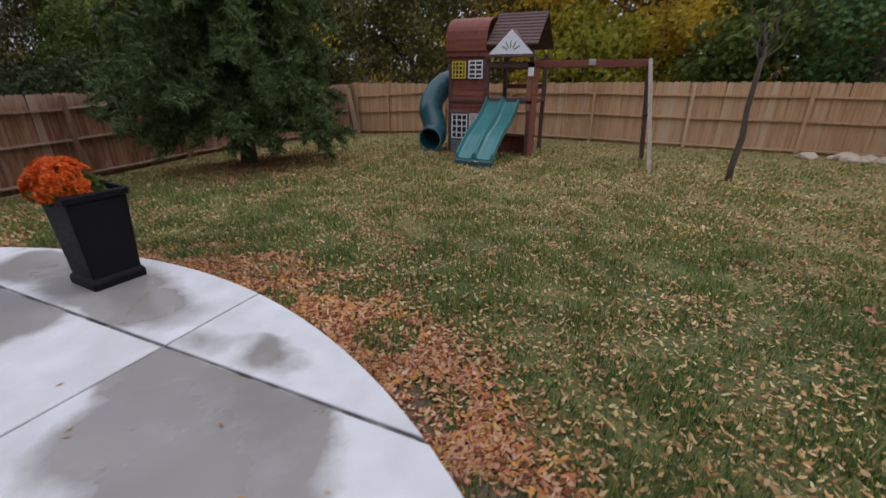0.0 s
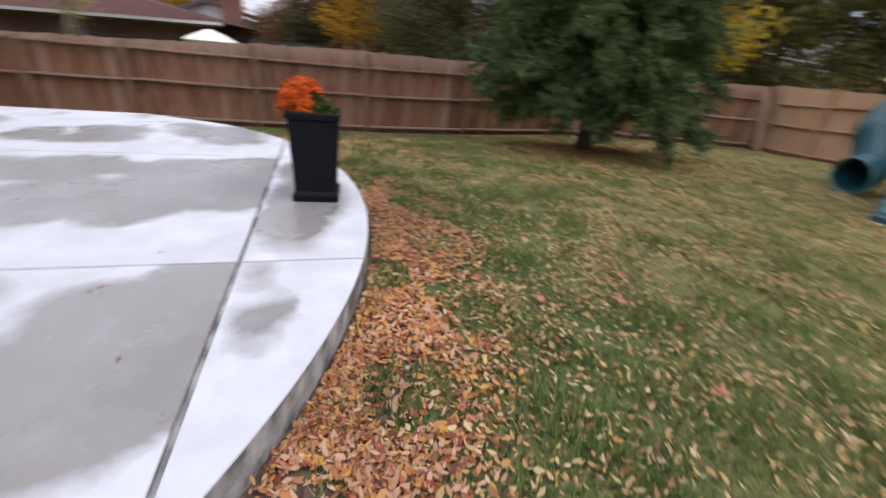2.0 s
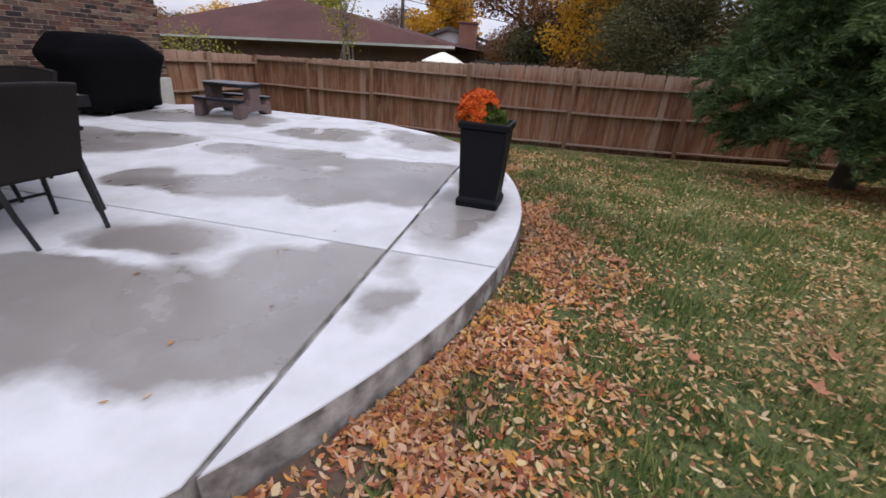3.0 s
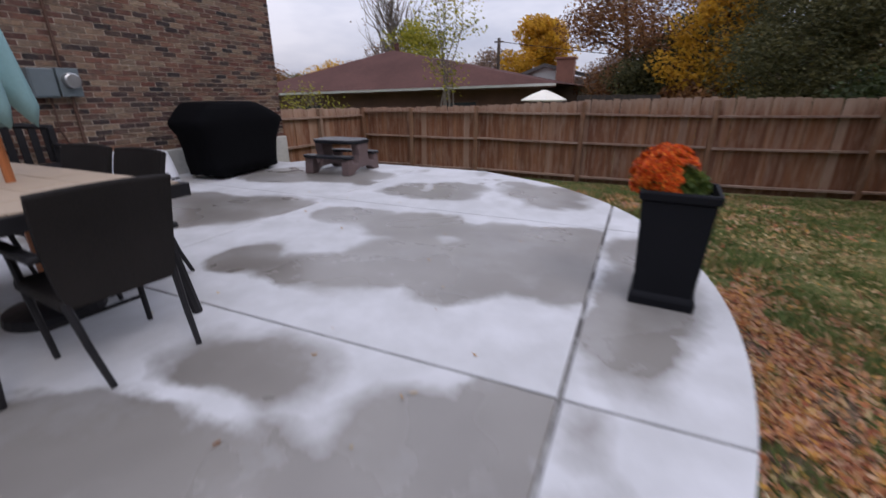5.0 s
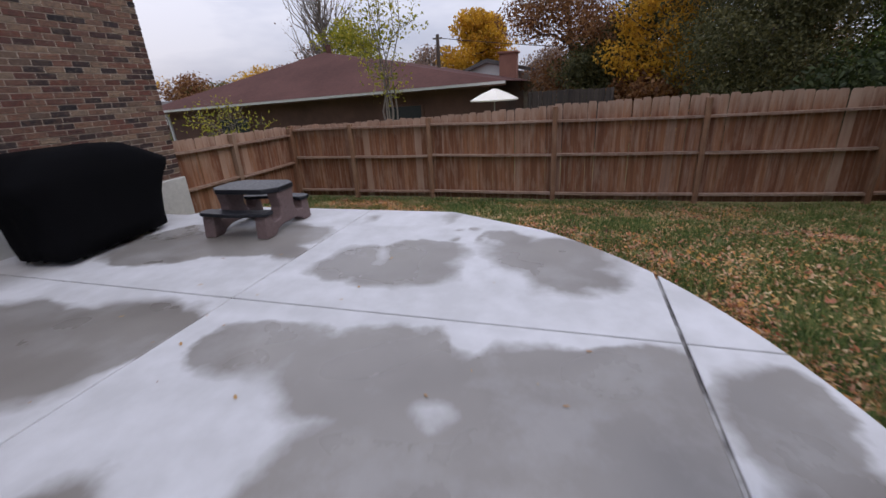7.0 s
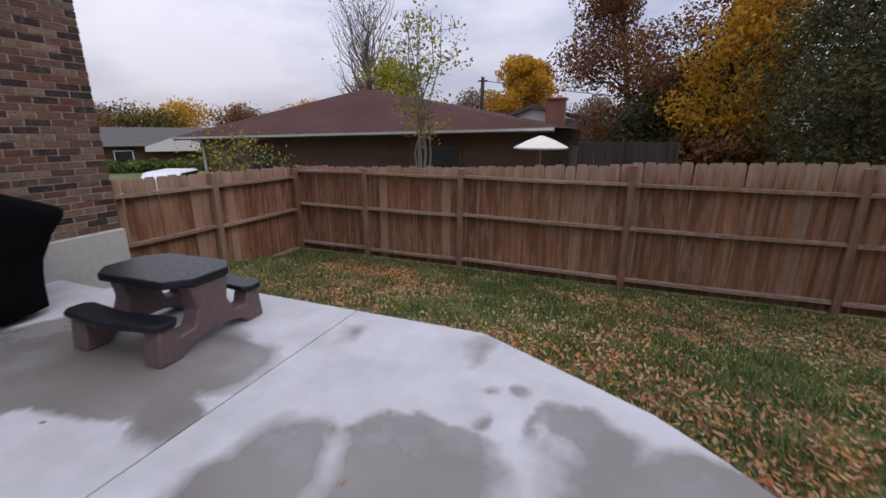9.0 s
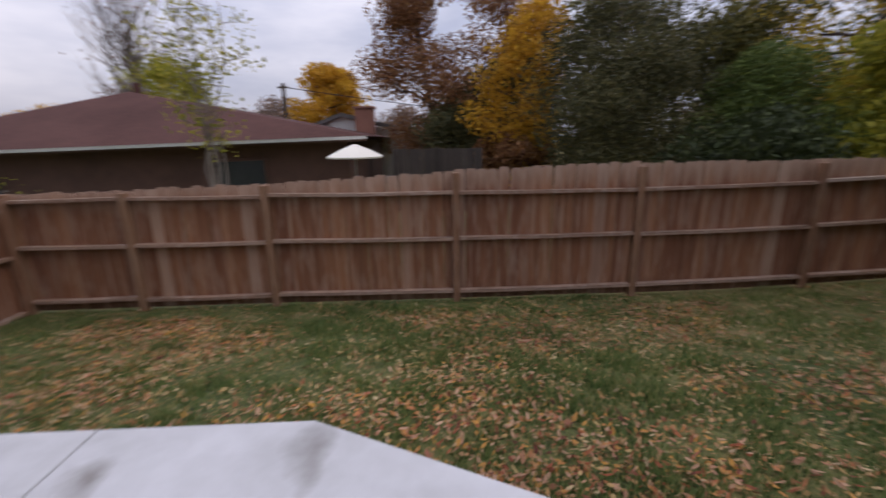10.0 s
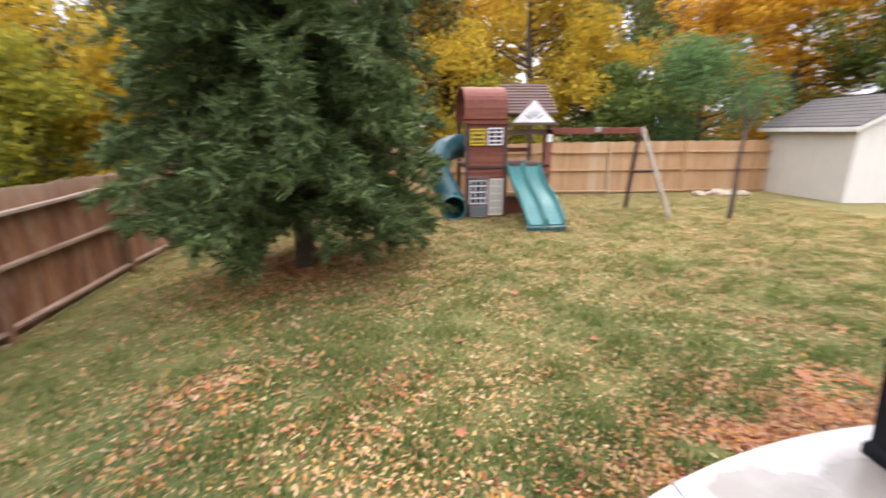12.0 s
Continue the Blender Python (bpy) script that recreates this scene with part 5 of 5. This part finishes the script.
def lattice(x0, x1, z0, z1, nx, nz, mat, label, back=None):
    """A toy window: frame and glazing bars before a dark or plain backing."""
    y = PY0 + 0.0
    w = part("window", boxed(x0, x1, y - 0.006, y + 0.028, z0, z1, 0.004), back or M_GLASS_DARK, play, label)
    t = 0.03
    for a in (x0, x1 - t):
        part("frame", boxed(a, a + t, y - 0.028, y - 0.008, z0, z1, 0.004), mat, w)
    for b in (z0, z1 - t):
        part("frame", boxed(x0 + t, x1 - t, y - 0.027, y - 0.009, b, b + t, 0.004), mat, w)
    for k in range(1, nx):
        a = x0 + (x1 - x0) * k / nx
        part("glazing_bar", boxed(a - 0.012, a + 0.012, y - 0.024, y - 0.010, z0 + t, z1 - t), mat, w)
    for k in range(1, nz):
        b = z0 + (z1 - z0) * k / nz
        part("glazing_bar", boxed(x0 + t, x1 - t, y - 0.022, y - 0.012, b - 0.014, b + 0.014), mat, w)
    return w


lattice(PX0 + 0.10, PX0 + 0.46, 1.74, 2.12, 4, 4, M_YELLOW_PAINT, "yellow plastic lattice window")
lattice(PX0 + 0.52, PX0 + 0.88, 1.74, 2.14, 2, 4, M_WHITE, "white plastic window with crossbars")
lattice(PX0 + 0.10, PX0 + 0.52, 0.34, 0.93, 3, 4, M_WHITE, "white plastic ground-floor window")
lattice(PX0 + 0.57, PX0 + 0.92, 0.06, 0.95, 2, 5, M_SIDING_WHITE, "cream plastic half door", M_SIDING)
part("flower_box", boxed(PX0 + 0.10, PX0 + 0.52, PY0 - 0.06, PY0 + 0.02, 0.02, 0.30, 0.012), M_GREYBOX, play, "dark grey plastic box below the window")
part("awning", loft([[(x, PY0, 0.98), (x, PY0 - 0.06, 0.955), (x, PY0, 1.02)] for x in (PX0 + 0.05, PX0 + 0.56)]), M_PLAY_DARK, play)
part("rosette", boxed(PX1 - 0.11, PX1 + 0.02, PY0 - 0.035, PY0 - 0.005, 1.80, 1.98, 0.01), M_WHITE, play, "white plastic corner badge")
# Double slide.
for k, (x0, x1) in enumerate(((-3.055, -2.655), (-2.645, -2.245))):
    rings = []
    for i in range(17):
        f = i / 16
        y = PY0 - 0.02 - 1.86 * f
        z = 1.24 - 1.08 * f - 0.07 * math.sin(2 * math.pi * f) * 1.0 + 0.14 * max(0, f - 0.85) ** 1 * 2
        z = max(z, 0.10)
        ring = [(x0, z + 0.11), (x0 + 0.025, z + 0.115), (x0 + 0.05, z + 0.03), (x0 + 0.09, z), (x1 - 0.09, z), (x1 - 0.05, z + 0.03), (x1 - 0.025, z + 0.115), (x1, z + 0.11), (x1, z - 0.03), (x0, z - 0.03)]
        rings.append([(x, y, w) for x, w in ring])
    part("slide", loft(rings), M_SLIDE, play, "wavy teal plastic slide lane")
part("slide_lip", boxed(-3.07, -2.23, PY0 - 1.95, PY0 - 1.85, -0.05, 0.17, 0.025), M_TUBE, play)
# Spiral tube slide.
bends = [Vector(p) for p in ((-3.98, 11.25, 1.70), (-4.14, 11.22, 1.70), (-4.46, 11.04, 1.60), (-4.66, 10.76, 1.32), (-4.66, 10.50, 0.98), (-4.48, 10.36, 0.66), (-4.40, 10.20, 0.42), (-4.39, 9.90, 0.31))]
path = []
for p0, p1, p2, p3 in zip([bends[0]] + bends, bends, bends[1:], bends[2:] + [bends[-1]]):
    for i in range(6):
        f = i / 6
        path.append(0.5 * (2 * p1 + (p2 - p0) * f + (2 * p0 - 5 * p1 + 4 * p2 - p3) * f * f + (3 * p1 - p0 - 3 * p2 + p3) * f ** 3))
path.append(bends[-1])
bm = tube(bmesh.new(), path, [0.286 + 0.012 * ((i % 12) in (0, 1)) for i in range(len(path))], 20, cap=False)
tb = part("tube_slide", bm, M_TUBE, play, "dark teal spiral tube slide", smooth=True)
tb.modifiers.new("wall", "SOLIDIFY").thickness = 0.015
part("mouth_rim", tube(bmesh.new(), [(-4.39 + 0.292 * math.cos(a), 9.895, 0.31 + 0.292 * math.sin(a)) for a in [math.pi * k / 12 for k in range(25)]], 0.022, 8, cap=False), M_SLIDE, play)
# Swing beam.
BX = 0.36
part("swing_beam", boxed(PX1 - 0.05, BX + 0.06, 10.40, 10.50, 1.98, 2.12, 0.008, None), M_PLAY_WOOD, play)
leg_l = part("swing_leg", tube(bmesh.new(), [(BX, 10.48, 2.10), (BX + 0.18, 11.10, -0.05)], 0.055, 4), M_PLAY_DARK, play)
leg_r = part("swing_leg", tube(bmesh.new(), [(BX + 0.02, 10.42, 2.12), (BX + 0.33, 9.32, 0.0)], 0.055, 4), M_PALE_WOOD, play, "weathered grey front leg")
part("swing_brace", tube(bmesh.new(), [(BX + 0.16, 9.92, 1.10), (BX + 0.10, 10.80, 1.02)], 0.04, 4), M_PLAY_DARK, play)
for x in (-1.45, -1.0, -0.55, -0.1):
    part("swing_hook", tube(bmesh.new(), [(x, 10.45, 1.985), (x, 10.45, 1.94), (x + 0.02, 10.45, 1.91), (x, 10.45, 1.885)], 0.010, 6), M_STEEL, play)
part("bracket", boxed(-0.83, -0.68, 10.39, 10.51, 2.02, 2.135, 0.006), M_STEEL, play)

stake = thing("slender_tree_trunk", "thin dark leafless sapling trunk on the lawn", "tree", pose(2.0, 9.1, gz(2.0, 9.1)))
bm = bmesh.new()
limb(bm, (0, 0, -0.2), (0.05, 0.03, 2.2), 0.06, 0.035, random.Random(4), 0.03, 9)
for k in range(7):
    a = k * 2.4
    limb(bm, (0.04, 0.02, 1.9 + 0.04 * k), (0.04 + 0.4 * math.cos(a), 0.4 * math.sin(a), 2.7 + 0.1 * k), 0.02, 0.005, random.Random(k), 0.2, 5)
part("trunk", bm, M_BARK, stake, smooth=True)

# ---- shed ----
SX, SY, SZ = 7.05, 11.0, gz(7.0, 11.5)
shed = thing("garden_shed", "cream wooden garden shed with a grey shingle roof", "shed", pose(SX, SY, SZ, 0, 0, -6))
part("wall", boxed(0, 3.2, 0.0, 3.4, -0.2, 2.18), M_SIDING, shed)
for k in range(8):
    part("siding_panel", boxed(-0.012, 0.0, 0.02 + 0.42 * k, 0.42 + 0.42 * k, -0.1, 2.15, 0.003), M_SIDING, shed)
    part("siding_panel", boxed(0.02 + 0.395 * k, 0.40 + 0.395 * k, -0.014, 0.0, -0.1, 2.16, 0.003), M_SIDING_WHITE, shed)
part("gable", loft([[(0, y, 2.18), (3.2, y, 2.18), (1.6, y, 3.0)] for y in (0.0, 0.05)]), M_SIDING_WHITE, shed)
for s in (0, 1):
    x0, x1 = (-0.22, 1.62) if s == 0 else (3.42, 1.58)
    sl = part("roof_slope", loft([[(x0, y, 2.08), (x1, y, 3.02), (x1, y, 3.09), (x0, y, 2.15)] for y in (-0.2, 3.6)]), M_ROOF_GREY, shed)
    for k in range(9):
        f = k / 9
        xa, za, xb, zb = x0 + (x1 - x0) * f, 2.15 + 0.94 * f, x0 + (x1 - x0) * (f + 0.12), 2.15 + 0.94 * (f + 0.12)
        part("shingle_course", loft([[(xa, y, za + 0.012), (xb, y, zb + 0.002), (xb, y, zb + 0.010), (xa, y, za + 0.022)] for y in (-0.21, 3.61)]), M_ROOF_GREY, sl)
part("fascia", boxed(-0.24, -0.215, -0.2, 3.6, 2.0, 2.13, 0.004), M_SIDING_WHITE, shed)
part("rake_board", loft([[(-0.24, y, 2.02), (1.6, y, 2.96), (1.6, y, 3.04), (-0.24, y, 2.12)] for y in (-0.225, -0.202)]), M_SIDING_WHITE, shed)
part("corner_board", boxed(-0.02, 0.08, -0.03, 0.0, -0.1, 2.17, 0.004), M_SIDING_WHITE, shed)
py = random.Random(17)
for k in range(11):
    x, y = 5.0 + py.uniform(-0.75, 0.9), 13.3 + py.uniform(-0.25, 0.3)
    r = py.uniform(0.12, 0.24)
    bm = bmesh.new()
    bmesh.ops.create_icosphere(bm, subdivisions=2, radius=r)
    for v in bm.verts:
        v.co *= 1 + 0.3 * noise.noise(v.co * 6 + Vector((k, 0, 0)))
        v.co.z *= 0.6
    st = part("stone", bm, M_STONE)
    st.matrix_world = pose(x, y, gz(x, y) + r * 0.3, 0, 0, py.uniform(0, 360))
    tagged(st, "pale rubble stone heaped by the fence", "stone", "rubble stones")

# ---- fences ----
fence("weathered brown board fence with three rails and posts", (WEST_X, SOUTH_Y), NW, [0.05, 1.5, 3.24, 5.67, 8.11, 10.56, 12.99, 15.4, 17.85, 20.3], west_base, west_top, (M_PICKET, M_RAIL, M_POST), "yard fences", -1)
fence("weathered brown board fence return beside the house", (HX - 0.05, SOUTH_Y), (WEST_X + 0.1, SOUTH_Y), [0.1, 1.5, 3.2], lambda s: -0.68 - 0.01 * s, lambda s: 1.03 - 0.02 * s, (M_PICKET, M_RAIL, M_POST), "yard fences", -1)
fence("pale tan board fence along the wood edge", NW, NE, [0.25, 1.75, 4.2, 6.7, 9.35, 12.0, 14.65, 17.2], lambda s: gz(NW[0] + s, 14.9) - 0.05, lambda s: 1.36 + 0.10 * float(smooth01((s - 4) / 8)), (M_NPICKET, M_NPICKET, M_NPICKET), "yard fences", -1)
fence("dark weathered board fence beyond the neighbouring yard", (-21.0, -1.3), (-21.0, 2.1), [0.1, 1.75, 3.3], lambda s: -1.4, lambda s: 1.24, (M_DARK_BOARD, M_DARK_BOARD, M_DARK_BOARD), "yard fences", -1)
plank = thing("loose_plank", "pale loose plank leaning in the fence corner", "plank", pose(-9.95, 14.7, gz(-9.95, 14.7)))
part("board", boxed(-0.09, 0.09, -0.02, 0.02, -0.05, 1.75, 0.004, pose(0, 0, 0, 6, -6, 0)), M_NPICKET, plank)

# ---- brick facing ----
BL, BH, GAP, BT = 0.204, 0.0565, 0.0105, 0.02
me_bricks = []
for k in range(4):
    l = (BL - GAP) / 2 * (1 - 0.012 * k)
    bm = boxed(-l, l, -BT, 0.002 + 0.0012 * k, -BH / 2, BH / 2)
    me = bpy.data.meshes.new("brick")
    bm.to_mesh(me)
    bm.free()
    me.materials.append(M_BRICK)
    me_bricks.append(me)
py = random.Random(21)
rest = []
rows = int((HTOP - FTOP) / (BH + GAP))
near_count = 0
for r in range(rows):
    z = FTOP + GAP + BH / 2 + r * (BH + GAP)
    x = HX + BL / 2 + (BL / 2 if r % 2 else 0)
    if r % 2:
        rest.append((HX + BL / 4 - GAP / 4, z, BL / 4 - GAP / 2))
    while x < 3.2:
        if x < HX + 2.6 and 12 <= r < 36 and near_count < 300:
            b = new("brick", py.choice(me_bricks))
            b.parent = house
            b.location = (x, HY, z)
            b.rotation_euler = (0, py.uniform(-0.006, 0.006), 0)
            near_count += 1
        else:
            rest.append((x, z, (BL - GAP) / 2))
        x += BL
quads = []
for x, z, h in rest:
    y1, y0 = HY + py.uniform(0.001, 0.006), HY - BT
    w, t = h * py.uniform(0.985, 1.0), BH / 2
    quads.append([(x - w, y0, z - t), (x + w, y0, z - t), (x + w, y1, z - t), (x - w, y1, z - t), (x - w, y0, z + t), (x + w, y0, z + t), (x + w, y1, z + t), (x - w, y1, z + t)])
v = [p for q in quads for p in q]
f = [tuple(8 * i + c for c in face) for i in range(len(quads)) for face in ((0, 1, 2, 3), (7, 6, 5, 4), (3, 2, 6, 7), (1, 0, 4, 5), (0, 3, 7, 4), (2, 1, 5, 6))]
me = bpy.data.meshes.new("bricks")
me.from_pydata(v, [], f)
me.materials.append(M_BRICKS)
ob = new("bricks", me)
ob.parent = house
tagged(ob, kind="stuff")

# ---- grass and fallen leaves ----
rng = np.random.default_rng(77)


def over_slab(x, y, margin=0.02):
    e = -2.52 + 4.5 * np.sqrt(np.maximum(0.0, 1 - ((x + 2.75) / 4.5) ** 2)) - 0.05 * np.maximum(0.0, np.abs(x + 2.75) - 2.6)
    corner = -0.75 + (x + 6.76) * 1.93
    e = np.where(x < -6.2, np.minimum(corner, 0.34), e)
    return (x > -6.76 - margin) & (x < 1.75) & (y < e + margin) & (y > -5.2)


def yard_points(n, near):
    """Random places on the lawn, thicker near the walked strip."""
    x = rng.uniform(-10.3, 5.5, n)
    y = rng.uniform(-5.3, 14.4, n)
    d = np.abs(y - np.clip(1.6 - 0.35 * np.maximum(0, -5 - x), -5, 2))
    keep = rng.random(n) < np.exp(-np.maximum(0, d - 1.2) / near)
    x, y = x[keep], y[keep]
    ok = ~over_slab(x, y)
    return x[ok], y[ok]


def edge_gap(x, y):
    """Distance north of the slab's edge."""
    return y - (-2.52 + 4.5 * np.sqrt(np.maximum(0.02, 1 - ((x + 2.75) / 4.5) ** 2)))


def patchy(x, y, s, o):
    return np.array([noise.noise(Vector((a * s + o, b * s, 0.3))) for a, b in zip(x, y)])


x, y = yard_points(1500000, 3.4)
pick = rng.random(len(x)) < 0.9
x, y = x[pick], y[pick]
gap = edge_gap(x, y)
tuft = 0.5 + 0.5 * np.sin(5.1 * x + 2 * np.sin(3.3 * y)) * np.sin(4.7 * y + 1.7 * np.sin(2.9 * x))
bare = np.exp(-((gap - 0.35) / 0.34) ** 2) * ((x > -3.4) & (x < 1.2)) * np.where(np.sin(6.3 * x + 1.0) * np.sin(7.1 * y) > 0.25, 0.05, 0.85)
keep = (rng.random(len(x)) < (0.25 + 0.75 * tuft)) & (rng.random(len(x)) > bare)
x, y, tuft = x[keep], y[keep], tuft[keep]
n = len(x)
z = ground_z(x, y)
h = rng.uniform(0.028, 0.075, n) * (0.45 + 1.05 * tuft)
a = rng.uniform(0, 2 * np.pi, n)
lean = rng.uniform(0.15, 0.9, n) * h
w = rng.uniform(0.003, 0.0065, n) * (1 + np.clip((y - 3) / 6, 0, 1.2))
tri = np.empty((n, 3, 3))
tri[:, 0] = np.stack([x - w * np.sin(a), y + w * np.cos(a), z - 0.004], 1)
tri[:, 1] = np.stack([x + w * np.sin(a), y - w * np.cos(a), z - 0.004], 1)
tri[:, 2] = np.stack([x + lean * np.cos(a), y + lean * np.sin(a), z + h], 1)
flakes("grass", tri, 3, M_GRASS, None, "short green lawn grass blades")
bpy.data.objects["grass"]["category"] = "grass"


def leaf_litter(name, label, x, y, z, size, material, slim=(0.28, 0.5), tilt=0.45):
    """Pointed, slightly curled fallen leaves lying every way: six-cornered blades folded on the midrib."""
    n = len(x)
    a = rng.uniform(0, 2 * np.pi, n)
    s = size * rng.uniform(0.55, 1.6, n)
    sl = rng.uniform(*slim, n) * s
    px, py_ = rng.normal(0, tilt, n), rng.normal(0, tilt, n)
    c, d = np.cos(a), np.sin(a)
    out = np.empty((n, 6, 3))
    for k, (u, v, lift) in enumerate(((-1, 0, 0.12), (-0.35, -1, 0.0), (0.4, -0.8, 0.03), (1, 0, 0.16), (0.4, 0.8, 0.05), (-0.35, 1, 0.0))):
        lx, ly = u * s, v * sl
        out[:, k, 0] = x + lx * c - ly * d
        out[:, k, 1] = y + lx * d + ly * c
        out[:, k, 2] = z + np.maximum(lx * px + ly * py_, -0.6 * s) + lift * s
    ob = flakes(name, out, 6, material, None, label)
    ob["category"] = "fallen leaves"
    return ob


x, y = yard_points(380000, 5.2)
keep = rng.random(len(x)) < (0.62 + 0.8 * patchy(x, y, 1.5, 3.0)) * np.where((x > -3.6) & (edge_gap(x, y) < 0.7), 0.35, np.where(x < -6.0, 0.5, np.where((x < -2.5) & (y < 4.0), 0.7, 1.0)))
x, y = x[keep], y[keep]
leaf_litter("fallen_leaves", "tan and yellow leaves scattered over the lawn", x, y, ground_z(x, y) + rng.uniform(0.012, 0.05, len(x)), 0.0150 * (1 + 0.6 * smooth01((y - 3) / 6)), M_LEAF_TAN)
n = 95000
x = rng.uniform(-6.6, 1.6, n)
gap = np.abs(rng.normal(0.0, 0.40, n)) + 0.015
y = -2.52 + 4.5 * np.sqrt(np.maximum(0.02, 1 - ((x + 2.75) / 4.5) ** 2)) + gap
dense = np.where((x > -3.6), 1.0, 0.22)
keep = (rng.random(n) < dense * (0.70 + 0.9 * patchy(x, y, 2.6, 9.0)) * np.where(np.sin(6.3 * x + 1.0) * np.sin(7.1 * y) > 0.25, 0.15, 1.0) * np.clip(1.25 - gap / 1.2, 0, 1)) & ~over_slab(x, y, 0.03)
x, y = x[keep], y[keep]
leaf_litter("leaf_drift", "drift of orange and tan leaves along the slab", x, y, ground_z(x, y) + rng.uniform(0.004, 0.035, len(x)), 0.0158, M_LEAF_ORANGE, slim=(0.26, 0.55))
n = 42000
x, y = rng.uniform(-9.9, -5.4, n), rng.uniform(-4.2, 3.6, n)
keep = (rng.random(n) < 0.26 + 0.8 * patchy(x, y, 0.9, 5.0)) & ~over_slab(x, y, 0.03)
x, y = x[keep], y[keep]
leaf_litter("leaf_drift", "orange leaves gathered on the sloping lawn", x, y, ground_z(x, y) + rng.uniform(0.01, 0.045, len(x)), 0.0185, M_LEAF_ORANGE)
n = 9000
a, d = rng.uniform(0, 2 * np.pi, n), np.abs(rng.normal(0, 1.3, n))
x, y = TREE_AT[0] + d * np.cos(a), TREE_AT[1] + d * np.sin(a)
leaf_litter("leaf_drift", "brown and orange leaves gathered under the juniper", x, y, ground_z(x, y) + rng.uniform(0.01, 0.04, n), 0.023, M_LEAF_ORANGE)
bm = prism([(-3.5 + 0.48 * k, slab_edge(min(1.2, -3.5 + 0.48 * k)) - 0.02) for k in range(10)] + [(0.82 - 0.48 * k, slab_edge(min(1.2, 0.82 - 0.48 * k)) + 0.34 + 0.14 * math.sin(2.1 * k)) for k in range(10)], -0.06, -0.012)
soil = part("soil_strip", bm, M_SOIL)
tagged(soil, "bare dark soil along the slab edge", "soil", kind="structure")
n = 60
x, y = rng.uniform(-5.5, 0.2, n), rng.uniform(-3.5, 1.0, n)
leaf_litter("patio_leaves", "a few small leaves lying on the slab", x, y, np.full(n, SLAB + 0.006), 0.014, M_LEAF_TAN, tilt=0.1)
py = random.Random(31)
for k in range(26):
    x, y = py.uniform(-6.5, 2.2), py.uniform(2.2, 5.2)
    s = py.uniform(0.04, 0.07)
    bm = bmesh.new()
    pts = []
    for j in range(15):
        a = 2 * math.pi * j / 15
        r = s * (1.0 if j % 3 == 0 else 0.62) * py.uniform(0.85, 1.15)
        pts.append(bm.verts.new((r * math.cos(a), r * math.sin(a), 0.03 * (r / s) ** 2 * py.uniform(0.4, 1.2))))
    mid = bm.verts.new((0, 0, 0))
    for j in range(15):
        bm.faces.new((mid, pts[j], pts[(j + 1) % 15]))
    lf = part("oak_leaf", bm, M_BIG_LEAF)
    lf.matrix_world = pose(x, y, gz(x, y) + 0.03, py.uniform(-15, 15), py.uniform(-15, 15), py.uniform(0, 360))
    tagged(lf, "large curled brown leaf lying on the lawn", "leaf", "large fallen leaves")
n = 330
x, y = rng.uniform(-3.0, -2.3, n), rng.normal(8.62, 0.16, n)
leaf_litter("slide_leaves", "tan leaves gathered at the foot of the slide", x, y, PZ + 0.14 + rng.uniform(0, 0.03, n) + np.maximum(0, y - 8.75) * 0.6, 0.03, M_LEAF_TAN, tilt=0.2)
tag = part("warning_tag", boxed(-0.05, 0.05, -0.006, 0.006, -0.06, 0.06, 0.003), M_COPPER)
tag.matrix_world = pose(WEST_X + 0.117, SOUTH_Y + 0.05, 0.62, 0, 0, 90)
tagged(tag, "small red plastic tag on the corner fence post", "tag")
